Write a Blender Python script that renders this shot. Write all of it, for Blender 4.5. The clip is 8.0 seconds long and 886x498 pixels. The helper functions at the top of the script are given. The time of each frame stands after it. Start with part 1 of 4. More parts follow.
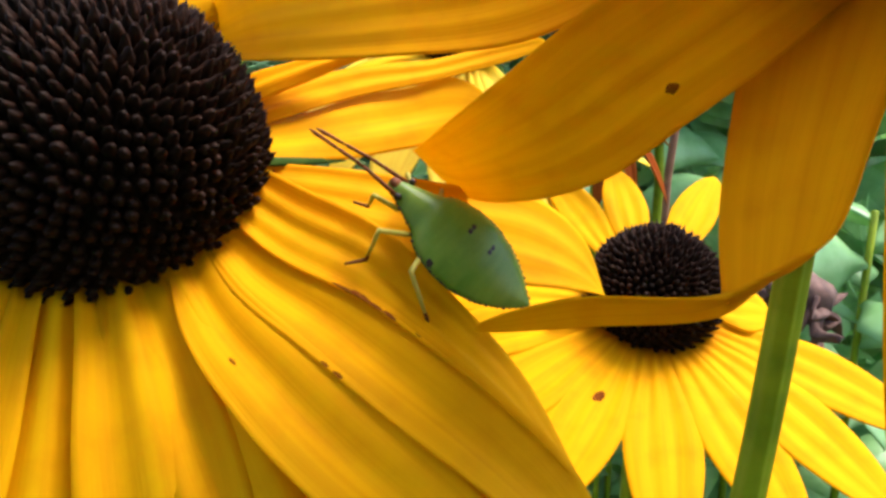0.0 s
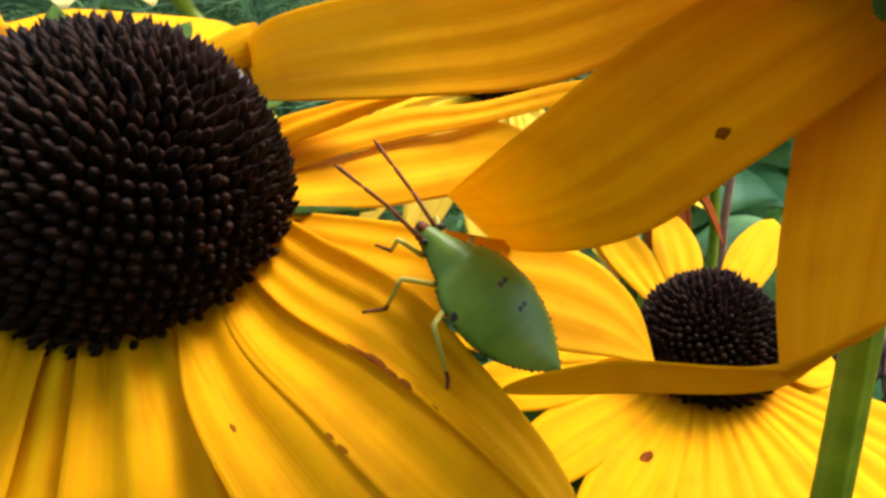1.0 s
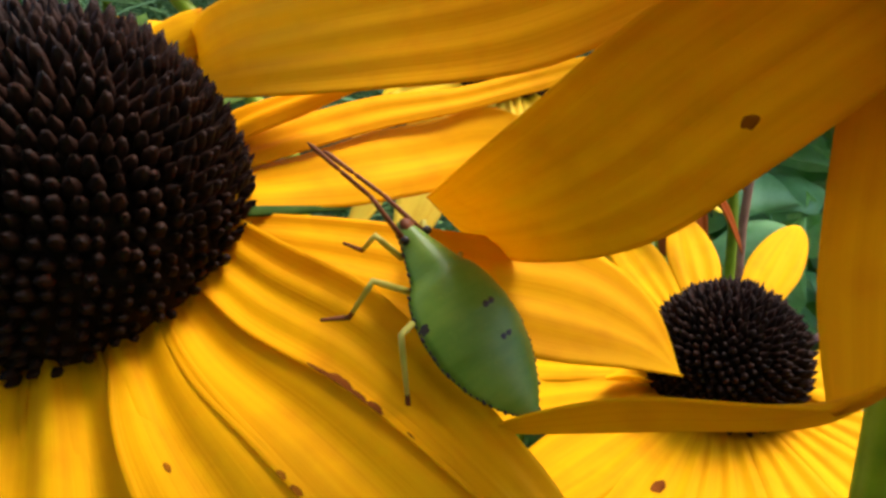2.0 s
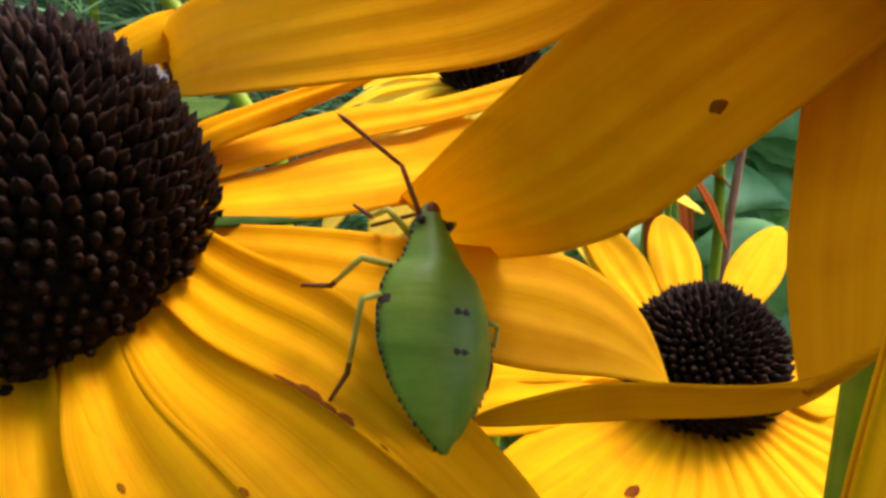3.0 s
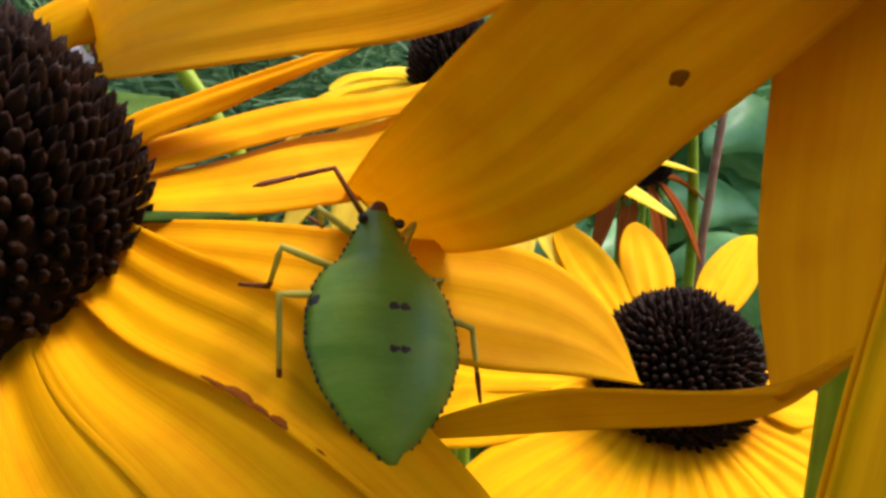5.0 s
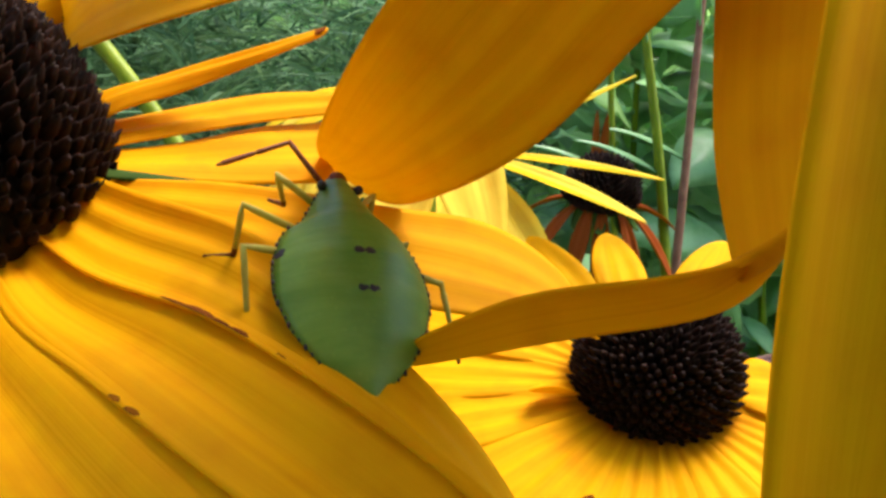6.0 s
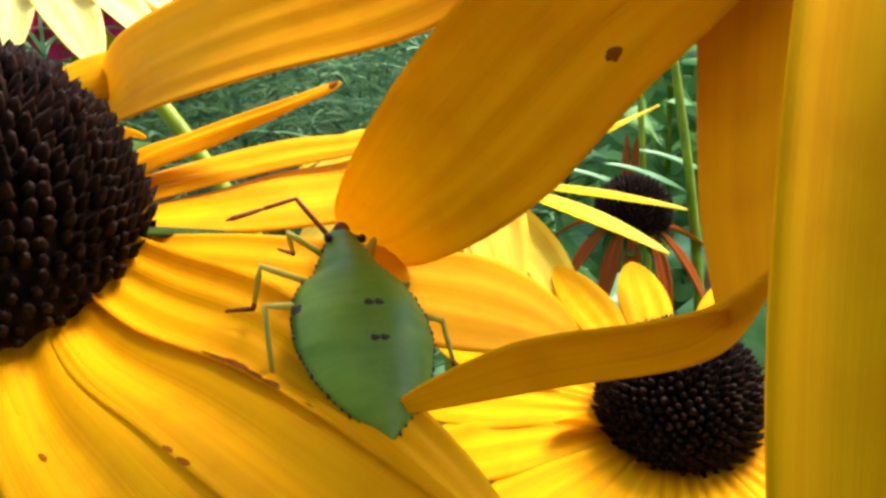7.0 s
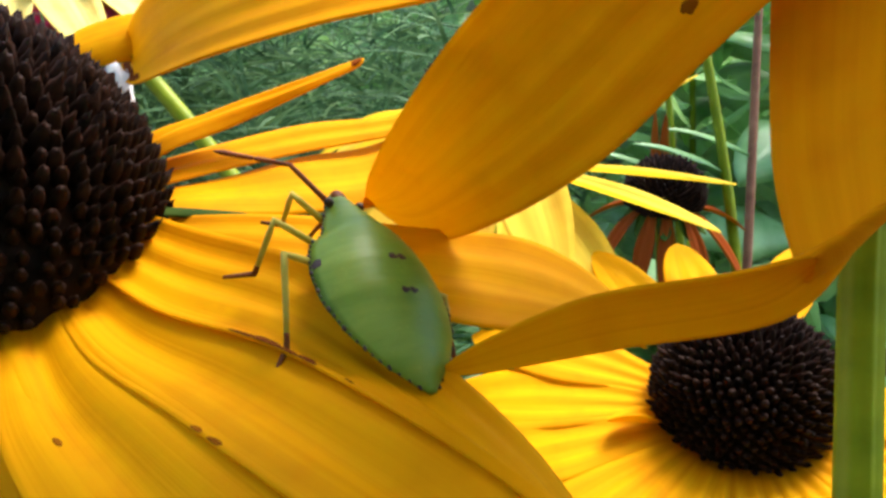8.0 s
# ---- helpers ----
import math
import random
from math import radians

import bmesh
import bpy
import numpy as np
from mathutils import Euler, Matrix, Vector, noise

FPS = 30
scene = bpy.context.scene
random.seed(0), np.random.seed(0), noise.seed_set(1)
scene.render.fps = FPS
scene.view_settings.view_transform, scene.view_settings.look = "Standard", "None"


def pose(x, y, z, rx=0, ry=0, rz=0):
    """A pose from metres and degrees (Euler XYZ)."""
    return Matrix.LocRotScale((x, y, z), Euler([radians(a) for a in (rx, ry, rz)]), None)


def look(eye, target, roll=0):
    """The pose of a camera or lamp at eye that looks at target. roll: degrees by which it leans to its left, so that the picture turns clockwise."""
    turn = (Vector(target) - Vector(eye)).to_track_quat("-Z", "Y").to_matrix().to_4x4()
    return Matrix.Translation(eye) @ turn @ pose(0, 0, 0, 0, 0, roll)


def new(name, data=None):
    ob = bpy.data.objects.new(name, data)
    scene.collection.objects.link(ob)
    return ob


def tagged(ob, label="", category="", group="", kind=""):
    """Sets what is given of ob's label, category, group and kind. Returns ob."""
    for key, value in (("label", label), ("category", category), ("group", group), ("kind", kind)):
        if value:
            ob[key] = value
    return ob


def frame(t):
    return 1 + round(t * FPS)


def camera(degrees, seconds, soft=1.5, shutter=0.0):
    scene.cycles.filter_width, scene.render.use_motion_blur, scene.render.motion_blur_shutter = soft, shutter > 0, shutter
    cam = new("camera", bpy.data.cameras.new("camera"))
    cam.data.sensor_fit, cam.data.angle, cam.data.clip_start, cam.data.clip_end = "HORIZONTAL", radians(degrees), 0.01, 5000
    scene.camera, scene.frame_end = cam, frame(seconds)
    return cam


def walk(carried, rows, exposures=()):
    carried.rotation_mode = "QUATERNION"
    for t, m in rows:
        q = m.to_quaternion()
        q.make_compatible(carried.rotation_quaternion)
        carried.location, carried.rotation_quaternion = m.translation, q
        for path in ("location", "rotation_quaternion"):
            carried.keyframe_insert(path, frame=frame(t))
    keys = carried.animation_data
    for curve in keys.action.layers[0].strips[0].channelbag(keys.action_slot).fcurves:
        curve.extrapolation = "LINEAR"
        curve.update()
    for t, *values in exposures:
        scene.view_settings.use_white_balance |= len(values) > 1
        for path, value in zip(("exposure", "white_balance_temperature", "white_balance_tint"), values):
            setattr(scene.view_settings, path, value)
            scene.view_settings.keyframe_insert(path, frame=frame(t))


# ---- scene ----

UNIT = 0.012                            # metres to one unit of the plan
EYE = Vector((0.0, 0.0, 50.0))          # first eye, over the ground


def spot(x, y, z):
    """Metres of a point given in plan units from the first eye."""
    return (Vector((x, y, z)) + EYE) * UNIT


# ---- camera ----
cam = camera(61.25, 8.0, soft=3.0)
PATH = [
    (0.0, 0.000, -0.000, -0.000, 75.97, -0.01, -0.09),
    (0.5, 0.047, 0.121, -0.048, 75.83, -0.82, 1.53),
    (1.0, 0.129, 0.308, -0.033, 79.00, 0.32, 3.99),
    (1.5, 0.193, 0.675, -0.119, 79.46, 0.22, 4.94),
    (3.0, 0.343, 0.891, -0.043, 78.43, -0.65, 4.66),
    (3.5, 0.408, 1.052, -0.110, 78.74, -1.27, 3.55),
    (4.0, 0.376, 1.074, -0.094, 78.96, -1.27, 3.81),
    (5.5, 0.437, 1.085, -0.418, 82.12, -0.75, 1.88),
    (6.0, 0.468, 1.080, -0.663, 85.20, 0.47, 1.01),
    (6.5, 0.623, 0.761, -0.470, 85.28, 1.20, 2.64),
    (7.0, 0.584, 0.876, -0.462, 86.13, 1.60, 4.02),
    (7.5, 0.482, 1.312, -0.704, 86.01, 2.38, 4.75),
    (8.0, 0.413, 1.304, -0.539, 85.82, 3.88, 4.98),
]
walk(cam, [(t, pose(*spot(x, y, z), a, b, c)) for t, x, y, z, a, b, c in PATH],
     [(0.0, 2.1), (1.0, 2.05), (1.5, 1.8), (3.0, 1.95), (4.0, 1.9), (5.5, 1.9), (6.0, 1.95), (6.5, 2.4), (7.0, 2.3), (7.5, 1.9), (8.0, 2.1)])

# ---- world and sun ----
SUN_UP, SUN_ROUND = radians(66), radians(70)
world = bpy.data.worlds.new("garden_sky")
world.use_nodes = True
scene.world = world
wn = world.node_tree
sky = wn.nodes.new("ShaderNodeTexSky")
sky.sky_type, sky.sun_disc = "NISHITA", False
sky.sun_elevation, sky.sun_rotation = SUN_UP, SUN_ROUND
wn.links.new(sky.outputs[0], wn.nodes["Background"].inputs[0])
wn.nodes["Background"].inputs[1].default_value = 0.15
sun_data = bpy.data.lights.new("sun", "SUN")
sun_data.energy, sun_data.angle, sun_data.color = 2.2, radians(28), (1.0, 0.95, 0.86)
sun = new("sun", sun_data)
sun.matrix_world = look((math.sin(SUN_ROUND) * 3, math.cos(SUN_ROUND) * 3, math.tan(SUN_UP) * 3 + 0.5), (0, 0.05, 0.5))


# ---- materials ----
def material(name):
    m = bpy.data.materials.new(name)
    m.use_nodes = True
    return m, m.node_tree, m.node_tree.nodes["Principled BSDF"]


def node(tree, kind, **inputs):
    n = tree.nodes.new(kind)
    for key, value in inputs.items():
        n.inputs[key.replace("_", " ")].default_value = value
    return n


def ramp(tree, fac, *stops):
    r = tree.nodes.new("ShaderNodeValToRGB")
    tree.links.new(fac, r.inputs[0])
    els = r.color_ramp.elements
    while len(els) < len(stops):
        els.new(0.5)
    for e, (at, col) in zip(els, stops):
        e.position, e.color = at, (*col, 1)
    return r.outputs[0]


def mixed(tree, kind, fac, a, b):
    m = tree.nodes.new("ShaderNodeMix")
    m.data_type, m.blend_type = "RGBA", kind
    for sock, value in ((m.inputs[0], fac), (m.inputs[6], a), (m.inputs[7], b)):
        if isinstance(value, (int, float)):
            sock.default_value = value
        elif isinstance(value, tuple):
            sock.default_value = (*value, 1)
        else:
            tree.links.new(value, sock)
    return m.outputs[2]


def leafy(tree, bsdf, colour, glow, share, normal=None):
    """Adds light that passes through a thin leaf or petal."""
    thin = tree.nodes.new("ShaderNodeBsdfTranslucent")
    if isinstance(glow, tuple):
        thin.inputs[0].default_value = (*glow, 1)
    else:
        tree.links.new(glow, thin.inputs[0])
    mix = tree.nodes.new("ShaderNodeMixShader")
    mix.inputs[0].default_value = share
    tree.links.new(bsdf.outputs[0], mix.inputs[1])
    tree.links.new(thin.outputs[0], mix.inputs[2])
    tree.links.new(colour, bsdf.inputs["Base Color"])
    if normal:
        tree.links.new(normal, bsdf.inputs["Normal"])
        tree.links.new(normal, thin.inputs["Normal"])
    tree.links.new(mix.outputs[0], tree.nodes["Material Output"].inputs[0])


def petal_material(name, base, body, tip, share=0.40, glow=(0.96, 0.69, 0.0035)):
    m, tree, bsdf = material(name)
    uv = node(tree, "ShaderNodeUVMap")
    sep = tree.nodes.new("ShaderNodeSeparateXYZ")
    tree.links.new(uv.outputs[0], sep.inputs[0])
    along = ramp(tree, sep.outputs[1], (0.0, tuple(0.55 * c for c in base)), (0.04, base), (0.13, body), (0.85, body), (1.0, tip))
    stretch = node(tree, "ShaderNodeMapping", Scale=(7, 0.8, 1))
    tree.links.new(uv.outputs[0], stretch.inputs[0])
    streak = node(tree, "ShaderNodeTexNoise", Scale=1.6, Detail=3.0)
    tree.links.new(stretch.outputs[0], streak.inputs[0])
    tint = ramp(tree, streak.outputs[0], (0.30, (0.84, 0.66, 0.50)), (0.60, (1, 1, 1)))
    col = mixed(tree, "MULTIPLY", 0.75, along, tint)
    blot = node(tree, "ShaderNodeTexNoise", Scale=420.0, Detail=4.0)
    geo = tree.nodes.new("ShaderNodeTexCoord")
    tree.links.new(geo.outputs[3], blot.inputs[0])
    fade = ramp(tree, blot.outputs[0], (0.28, (0.86, 0.72, 0.6)), (0.5, (1, 1, 1)))
    col = mixed(tree, "MULTIPLY", 0.6, col, fade)
    info = tree.nodes.new("ShaderNodeObjectInfo")
    each = ramp(tree, info.outputs["Random"], (0.0, (0.95, 0.90, 0.8)), (1.0, (1.0, 1.0, 1.0)))
    col = mixed(tree, "MULTIPLY", 1.0, col, each)
    vein = node(tree, "ShaderNodeMapping", Scale=(34, 1.0, 1))
    tree.links.new(uv.outputs[0], vein.inputs[0])
    fine = node(tree, "ShaderNodeTexNoise", Scale=1.5, Detail=2.0)
    tree.links.new(vein.outputs[0], fine.inputs[0])
    bump = node(tree, "ShaderNodeBump", Strength=0.2, Distance=0.00015)
    tree.links.new(fine.outputs[0], bump.inputs["Height"])
    bsdf.inputs["Roughness"].default_value = 0.65
    bsdf.inputs["Specular IOR Level"].default_value = 0.045
    leafy(tree, bsdf, col, mixed(tree, "MIX", 0.6, col, glow), share, bump.outputs[0])
    return m


PETAL = petal_material("petal_yellow", (0.64, 0.23, 0.001), (0.86, 0.44, 0.0018), (0.88, 0.48, 0.0025))
# Two lighter copies of the yellow petal, with strong sun put into the colour.
PETAL_SUNLIT = petal_material("petal_yellow_sunlit", (0.80, 0.50, 0.01), (0.93, 0.74, 0.10), (0.94, 0.78, 0.14), 0.6, (1.0, 0.88, 0.22))
PETAL_HOT_SUN = petal_material("petal_yellow_hot_sun", (0.85, 0.62, 0.05), (0.93, 0.84, 0.30), (0.94, 0.87, 0.40))
PETAL_RUST = petal_material("petal_withered", (0.18, 0.025, 0.005), (0.28, 0.055, 0.008), (0.14, 0.03, 0.008), 0.2)


def leaf_material(name, dark, light, share=0.3, scale=300.0, rough=0.45, spec=0.2):
    m, tree, bsdf = material(name)
    geo = tree.nodes.new("ShaderNodeTexCoord")
    blot = node(tree, "ShaderNodeTexNoise", Scale=scale, Detail=5.0)
    tree.links.new(geo.outputs[3], blot.inputs[0])
    col = ramp(tree, blot.outputs[0], (0.3, dark), (0.7, light))
    isl = tree.nodes.new("ShaderNodeNewGeometry")
    each = ramp(tree, isl.outputs["Random Per Island"], (0.0, (0.6, 0.72, 0.68)), (0.5, (1, 1, 1)), (1.0, (1.2, 1.12, 0.95)))
    col = mixed(tree, "MULTIPLY", 1.0, col, each)
    bump = node(tree, "ShaderNodeBump", Strength=0.4, Distance=0.0003)
    tree.links.new(blot.outputs[0], bump.inputs["Height"])
    bsdf.inputs["Roughness"].default_value = rough
    bsdf.inputs["Specular IOR Level"].default_value = spec
    leafy(tree, bsdf, col, col, share, bump.outputs[0])
    return m


STEM = leaf_material("stem_green", (0.12, 0.17, 0.004), (0.26, 0.31, 0.012), 0.15, 260)
SEPAL = leaf_material("sepal_green", (0.03, 0.06, 0.008), (0.06, 0.10, 0.014), 0.1, 500, 0.7, 0.05)
LEAF = leaf_material("broad_leaf_green", (0.19, 0.40, 0.13), (0.48, 0.70, 0.34), 0.5, 120, 0.35, 0.5)
FENNEL = leaf_material("feathery_green", (0.022, 0.065, 0.026), (0.20, 0.33, 0.15), 0.3, 150, 0.6, 0.15)


def plain(name, dark, light, rough, scale=600.0, spec=0.3, bump_by=0.0001):
    m, tree, bsdf = material(name)
    geo = tree.nodes.new("ShaderNodeTexCoord")
    blot = node(tree, "ShaderNodeTexNoise", Scale=scale, Detail=5.0)
    tree.links.new(geo.outputs[3], blot.inputs[0])
    tree.links.new(ramp(tree, blot.outputs[0], (0.3, dark), (0.7, light)), bsdf.inputs["Base Color"])
    bump = node(tree, "ShaderNodeBump", Strength=0.5, Distance=bump_by)
    tree.links.new(blot.outputs[0], bump.inputs["Height"])
    tree.links.new(bump.outputs[0], bsdf.inputs["Normal"])
    bsdf.inputs["Roughness"].default_value = rough
    bsdf.inputs["Specular IOR Level"].default_value = spec
    return m


CONE = plain("cone_brown_black", (0.005, 0.0025, 0.0018), (0.030, 0.011, 0.006), 0.65, 1100.0, 0.09, 0.0003)
SOIL = plain("soil", (0.02, 0.015, 0.01), (0.06, 0.045, 0.03), 0.9, 60, 0.2, 0.002)
SILK = plain("spider_silk", (0.72, 0.72, 0.70), (0.88, 0.88, 0.85), 0.9)
MAGENTA = petal_material("petal_magenta", (0.30, 0.004, 0.05), (0.42, 0.008, 0.08), (0.45, 0.01, 0.1), 0.3)
DRY = plain("dry_brown", (0.06, 0.03, 0.025), (0.17, 0.09, 0.07), 0.8)
SPOT_TAN = plain("tan_blemish", (0.15, 0.042, 0.002), (0.26, 0.085, 0.003), 0.9, 900.0, 0.03)
SPOT_BROWN = plain("brown_blemish", (0.07, 0.014, 0.002), (0.19, 0.05, 0.006), 0.9, 600.0, 0.03)


# ---- building ----
def part(name, bm, mat, parent, label="", kind=""):
    """One mesh object under a thing; bm is in plan units from the first eye."""
    me = bpy.data.meshes.new(name)
    origin = Vector((0, 0, 0))
    up = parent
    while up:
        origin = origin + up.location
        up = up.parent
    shift = EYE - origin / UNIT
    for v in bm.verts:
        v.co = (v.co + shift) * UNIT
    bm.normal_update()
    bm.to_mesh(me)
    bm.free()
    for poly in me.polygons:
        poly.use_smooth = True
    me.materials.append(mat)
    ob = new(name, me)
    ob.parent = parent
    return tagged(ob, label, kind=kind)


def thing(name, at, label, category, group=""):
    ob = new(name)
    ob.location = spot(*at)
    ob.empty_display_size = 0.005
    return tagged(ob, label, category, group)


def bezier(p, v):
    """A curve steered by four points, or running through five or more."""
    if len(p) > 4:
        k = min(int(v * (len(p) - 1)), len(p) - 2)
        f = v * (len(p) - 1) - k
        q = [p[max(k - 1, 0)], p[k], p[k + 1], p[min(k + 2, len(p) - 1)]]
        return (q[1] * 2 + (q[2] - q[0]) * f + (q[0] * 2 - q[1] * 5 + q[2] * 4 - q[3]) * f * f + (q[1] * 3 - q[0] - q[2] * 3 + q[3]) * f ** 3) * 0.5
    a, b, c, d = p
    w = 1 - v
    return a * w ** 3 + b * 3 * w * w * v + c * 3 * w * v * v + d * v ** 3


def smooth(x):
    x = max(0.0, min(1.0, x))
    return x * x * (3 - 2 * x)


class Ribbon:
    """A petal or leaf: a centre line of four control points, a width and the way its width points at both ends."""

    def __init__(self, pts, side0, side1, hw, cup=0.12, pleat=0.045, base=0.45, belly=0.55, tip=2.0, waves=2.0, turn_at=0.5, span=1.0, wobble=0.0):
        self.p = [Vector(q) for q in pts]
        self.s0, self.s1 = Vector(side0).normalized(), Vector(side1).normalized()
        self.hw, self.cup, self.pleat, self.base, self.belly, self.tip = hw, cup, pleat, base, belly, tip
        self.waves, self.turn_at, self.span, self.wobble = waves, turn_at, span, wobble

    def width(self, v):
        w = self.base + (1 - self.base) * smooth(v / self.belly)
        if v > self.belly:
            w *= max(0.0, 1 - ((v - self.belly) / (1 - self.belly)) ** self.tip) ** (1 / self.tip)
        return w * self.hw

    def basis(self, v):
        c = bezier(self.p, v)
        d = (bezier(self.p, min(1, v + 0.01)) - bezier(self.p, max(0, v - 0.01))).normalized()
        f = smooth((v - self.turn_at) / self.span + 0.5)
        s = self.s0.lerp(self.s1, f)
        s = (s - d * s.dot(d)).normalized()
        return c, s, d.cross(s)

    def at(self, u, v, lift=0.0):
        c, s, n = self.basis(v)
        w = self.width(v)
        fade = smooth(v / 0.12) * (1 - smooth((v - 0.55) / 0.42))
        h = self.cup * w * (u * u - 0.3) + self.pleat * math.cos(self.waves * math.pi * u) * fade * self.hw * 2.2
        h += self.wobble * math.sin(v * 9 + u * 2.0) * self.hw
        return c + s * (u * w) + n * (h + lift)

    def nearest(self, point):
        """The (u, v) of the surface nearest to a point."""
        p = Vector(point)
        return min(((u / 20, v / 60) for u in range(-19, 20) for v in range(2, 59)), key=lambda q: (self.at(*q) - p).length)

    def mesh(self, nu=14, nv=30, thick=0.012):
        bm = bmesh.new()
        uv = bm.loops.layers.uv.new("UVMap")
        grid = []
        for layer in (0.5, -0.5):
            rows = []
            for j in range(nv + 1):
                v = (j / nv) ** 0.9 * 0.997
                rows.append([bm.verts.new(self.at(-1 + 2 * i / nu, v, layer * thick)) for i in range(nu + 1)])
            grid.append(rows)

        def face(vs, uvs):
            f = bm.faces.new(vs)
            for loop, c in zip(f.loops, uvs):
                loop[uv].uv = c

        for k, rows in enumerate(grid):
            for j in range(nv):
                for i in range(nu):
                    q = [(i, j), (i + 1, j), (i + 1, j + 1), (i, j + 1)]
                    if k:
                        q.reverse()
                    face([rows[b][a] for a, b in q], [(a / nu, b / nv) for a, b in q])
        rim = [(i, 0) for i in range(nu)] + [(nu, j) for j in range(nv)] + [(i, nv) for i in range(nu, 0, -1)] + [(0, j) for j in range(nv, 0, -1)]
        for a, b in zip(rim, rim[1:] + rim[:1]):
            face([grid[0][a[1]][a[0]], grid[1][a[1]][a[0]], grid[1][b[1]][b[0]], grid[0][b[1]][b[0]]],
                 [(a[0] / nu, a[1] / nv)] * 2 + [(b[0] / nu, b[1] / nv)] * 2)
        return bm


class Sash(Ribbon):
    """A petal of free shape: points of its centre line and, at each, the way from there to its edge."""

    def __init__(self, pts, half, cup=0.1, pleat=0.03, waves=3.0, cap=0.9, power=2.0, wobble=0.0):
        self.p, self.h = [Vector(q) for q in pts], [Vector(q) for q in half]
        self.cup, self.pleat, self.waves, self.cap, self.power, self.wobble = cup, pleat, waves, cap, power, wobble

    def basis(self, v):
        c = bezier(self.p, v)
        d = (bezier(self.p, min(1, v + 0.01)) - bezier(self.p, max(0, v - 0.01))).normalized()
        return c, bezier(self.h, v), d.cross(bezier(self.h, v)).normalized()

    def at(self, u, v, lift=0.0):
        c, s, n = self.basis(v)
        if v > self.cap:
            s = s * max(0.0, 1 - ((v - self.cap) / (1 - self.cap)) ** self.power) ** (1 / self.power)
        w = s.length
        fade = smooth(v / 0.12) * (1 - smooth((v - 0.6) / 0.4))
        h = self.cup * w * (u * u - 0.3) + self.pleat * math.cos(self.waves * math.pi * u) * (0.25 + 0.75 * fade) * w
        h += self.wobble * math.sin(v * 9 + u * 2.0) * w
        return c + s * u + n * (h + lift)


def blemish(ribbon, u, v, ru, rv, side, seed):
    """An uneven stain that lies on a petal."""
    rng = random.Random(seed)
    bm = bmesh.new()
    count = 20
    reach = [0.75 + 0.4 * rng.random() for k in range(count)]

    def at(k, f):
        a = 2 * math.pi * k / count
        g = f * (reach[k] + reach[k - 1]) / 2
        return bm.verts.new(ribbon.at(max(-1.0, min(1.0, u + ru * g * math.cos(a))), min(0.993, v + rv * g * math.sin(a)), side * (0.011 - 0.003 * f ** 4)))

    mid = bm.verts.new(ribbon.at(u, v, side * 0.011))
    rings = [[at(k, f) for k in range(count)] for f in (0.25, 0.5, 0.75, 1.0)]
    for k in range(count):
        n = (k + 1) % count
        bm.faces.new((mid, rings[0][k], rings[0][n]))
        for a, b in zip(rings, rings[1:]):
            bm.faces.new((a[k], b[k], b[n], a[n]))
    return bm


def tube(points, radii, sides=10, bm=None, ribs=0.0):
    """A round stalk through points, with a radius at each."""
    bm = bm or bmesh.new()
    pts = [Vector(p) for p in points]
    rings = []
    ref = Vector((0.31, 0.77, 0.55))
    for k, p in enumerate(pts):
        d = (pts[min(k + 1, len(pts) - 1)] - pts[max(k - 1, 0)]).normalized()
        a = d.cross(ref).normalized()
        b = d.cross(a)
        rings.append([bm.verts.new(p + (a * math.cos(2 * math.pi * i / sides) + b * math.sin(2 * math.pi * i / sides)) * radii[k] * (1 + ribs * (i % 3 - 1))) for i in range(sides)])
    for r, q in zip(rings, rings[1:]):
        for i in range(sides):
            bm.faces.new((r[i], r[(i + 1) % sides], q[(i + 1) % sides], q[i]))
    bm.faces.new(rings[0][::-1])
    bm.faces.new(rings[-1])
    return bm


def axes(n, toward=(1, 0, 0)):
    n = Vector(n).normalized()
    e1 = Vector(toward)
    e1 = (e1 - n * e1.dot(n)).normalized()
    return n, e1, n.cross(e1)


class Head:
    """The frame of a flower head: centre of the ray ring, axis, radius and height of its cone."""

    def __init__(self, c, n, R, H):
        self.c, self.R, self.H, self.foot, self.round = Vector(c), R, H, R * 0.80, 0.85
        self.n, self.e1, self.e2 = axes(n)

    def out(self, az):
        return self.e1 * math.cos(radians(az)) + self.e2 * math.sin(radians(az))

    def place(self, az, r, h):
        return self.c + self.out(az) * r + self.n * h

    def ray(self, az0, az1, r1, h1, hw, rise=0.1, **kw):
        """A ray petal from the cone's foot to azimuth az1, radius r1, height h1; rise lifts its middle."""
        a = self.place(az0, self.foot, -0.03)
        d = self.place(az1, r1, h1)
        m = (az0 * 0.6 + az1 * 0.4, az0 * 0.25 + az1 * 0.75)
        b = self.place(m[0], self.foot + (r1 - self.foot) * 0.33, h1 * 0.25 + rise)
        c = self.place(m[1], self.foot + (r1 - self.foot) * 0.68, h1 * 0.6 + rise)
        side = self.n.cross(self.out(az0))
        tilt = kw.pop("tilt", 0.0)
        side1 = self.n.cross(self.out(az1)) * math.cos(radians(tilt)) + self.n * math.sin(radians(tilt))
        return Ribbon((a, b, c, d), side, side1, hw, **kw)

    def dome(self, th):
        return self.R * math.cos(th) ** self.round, self.H * math.sin(th)


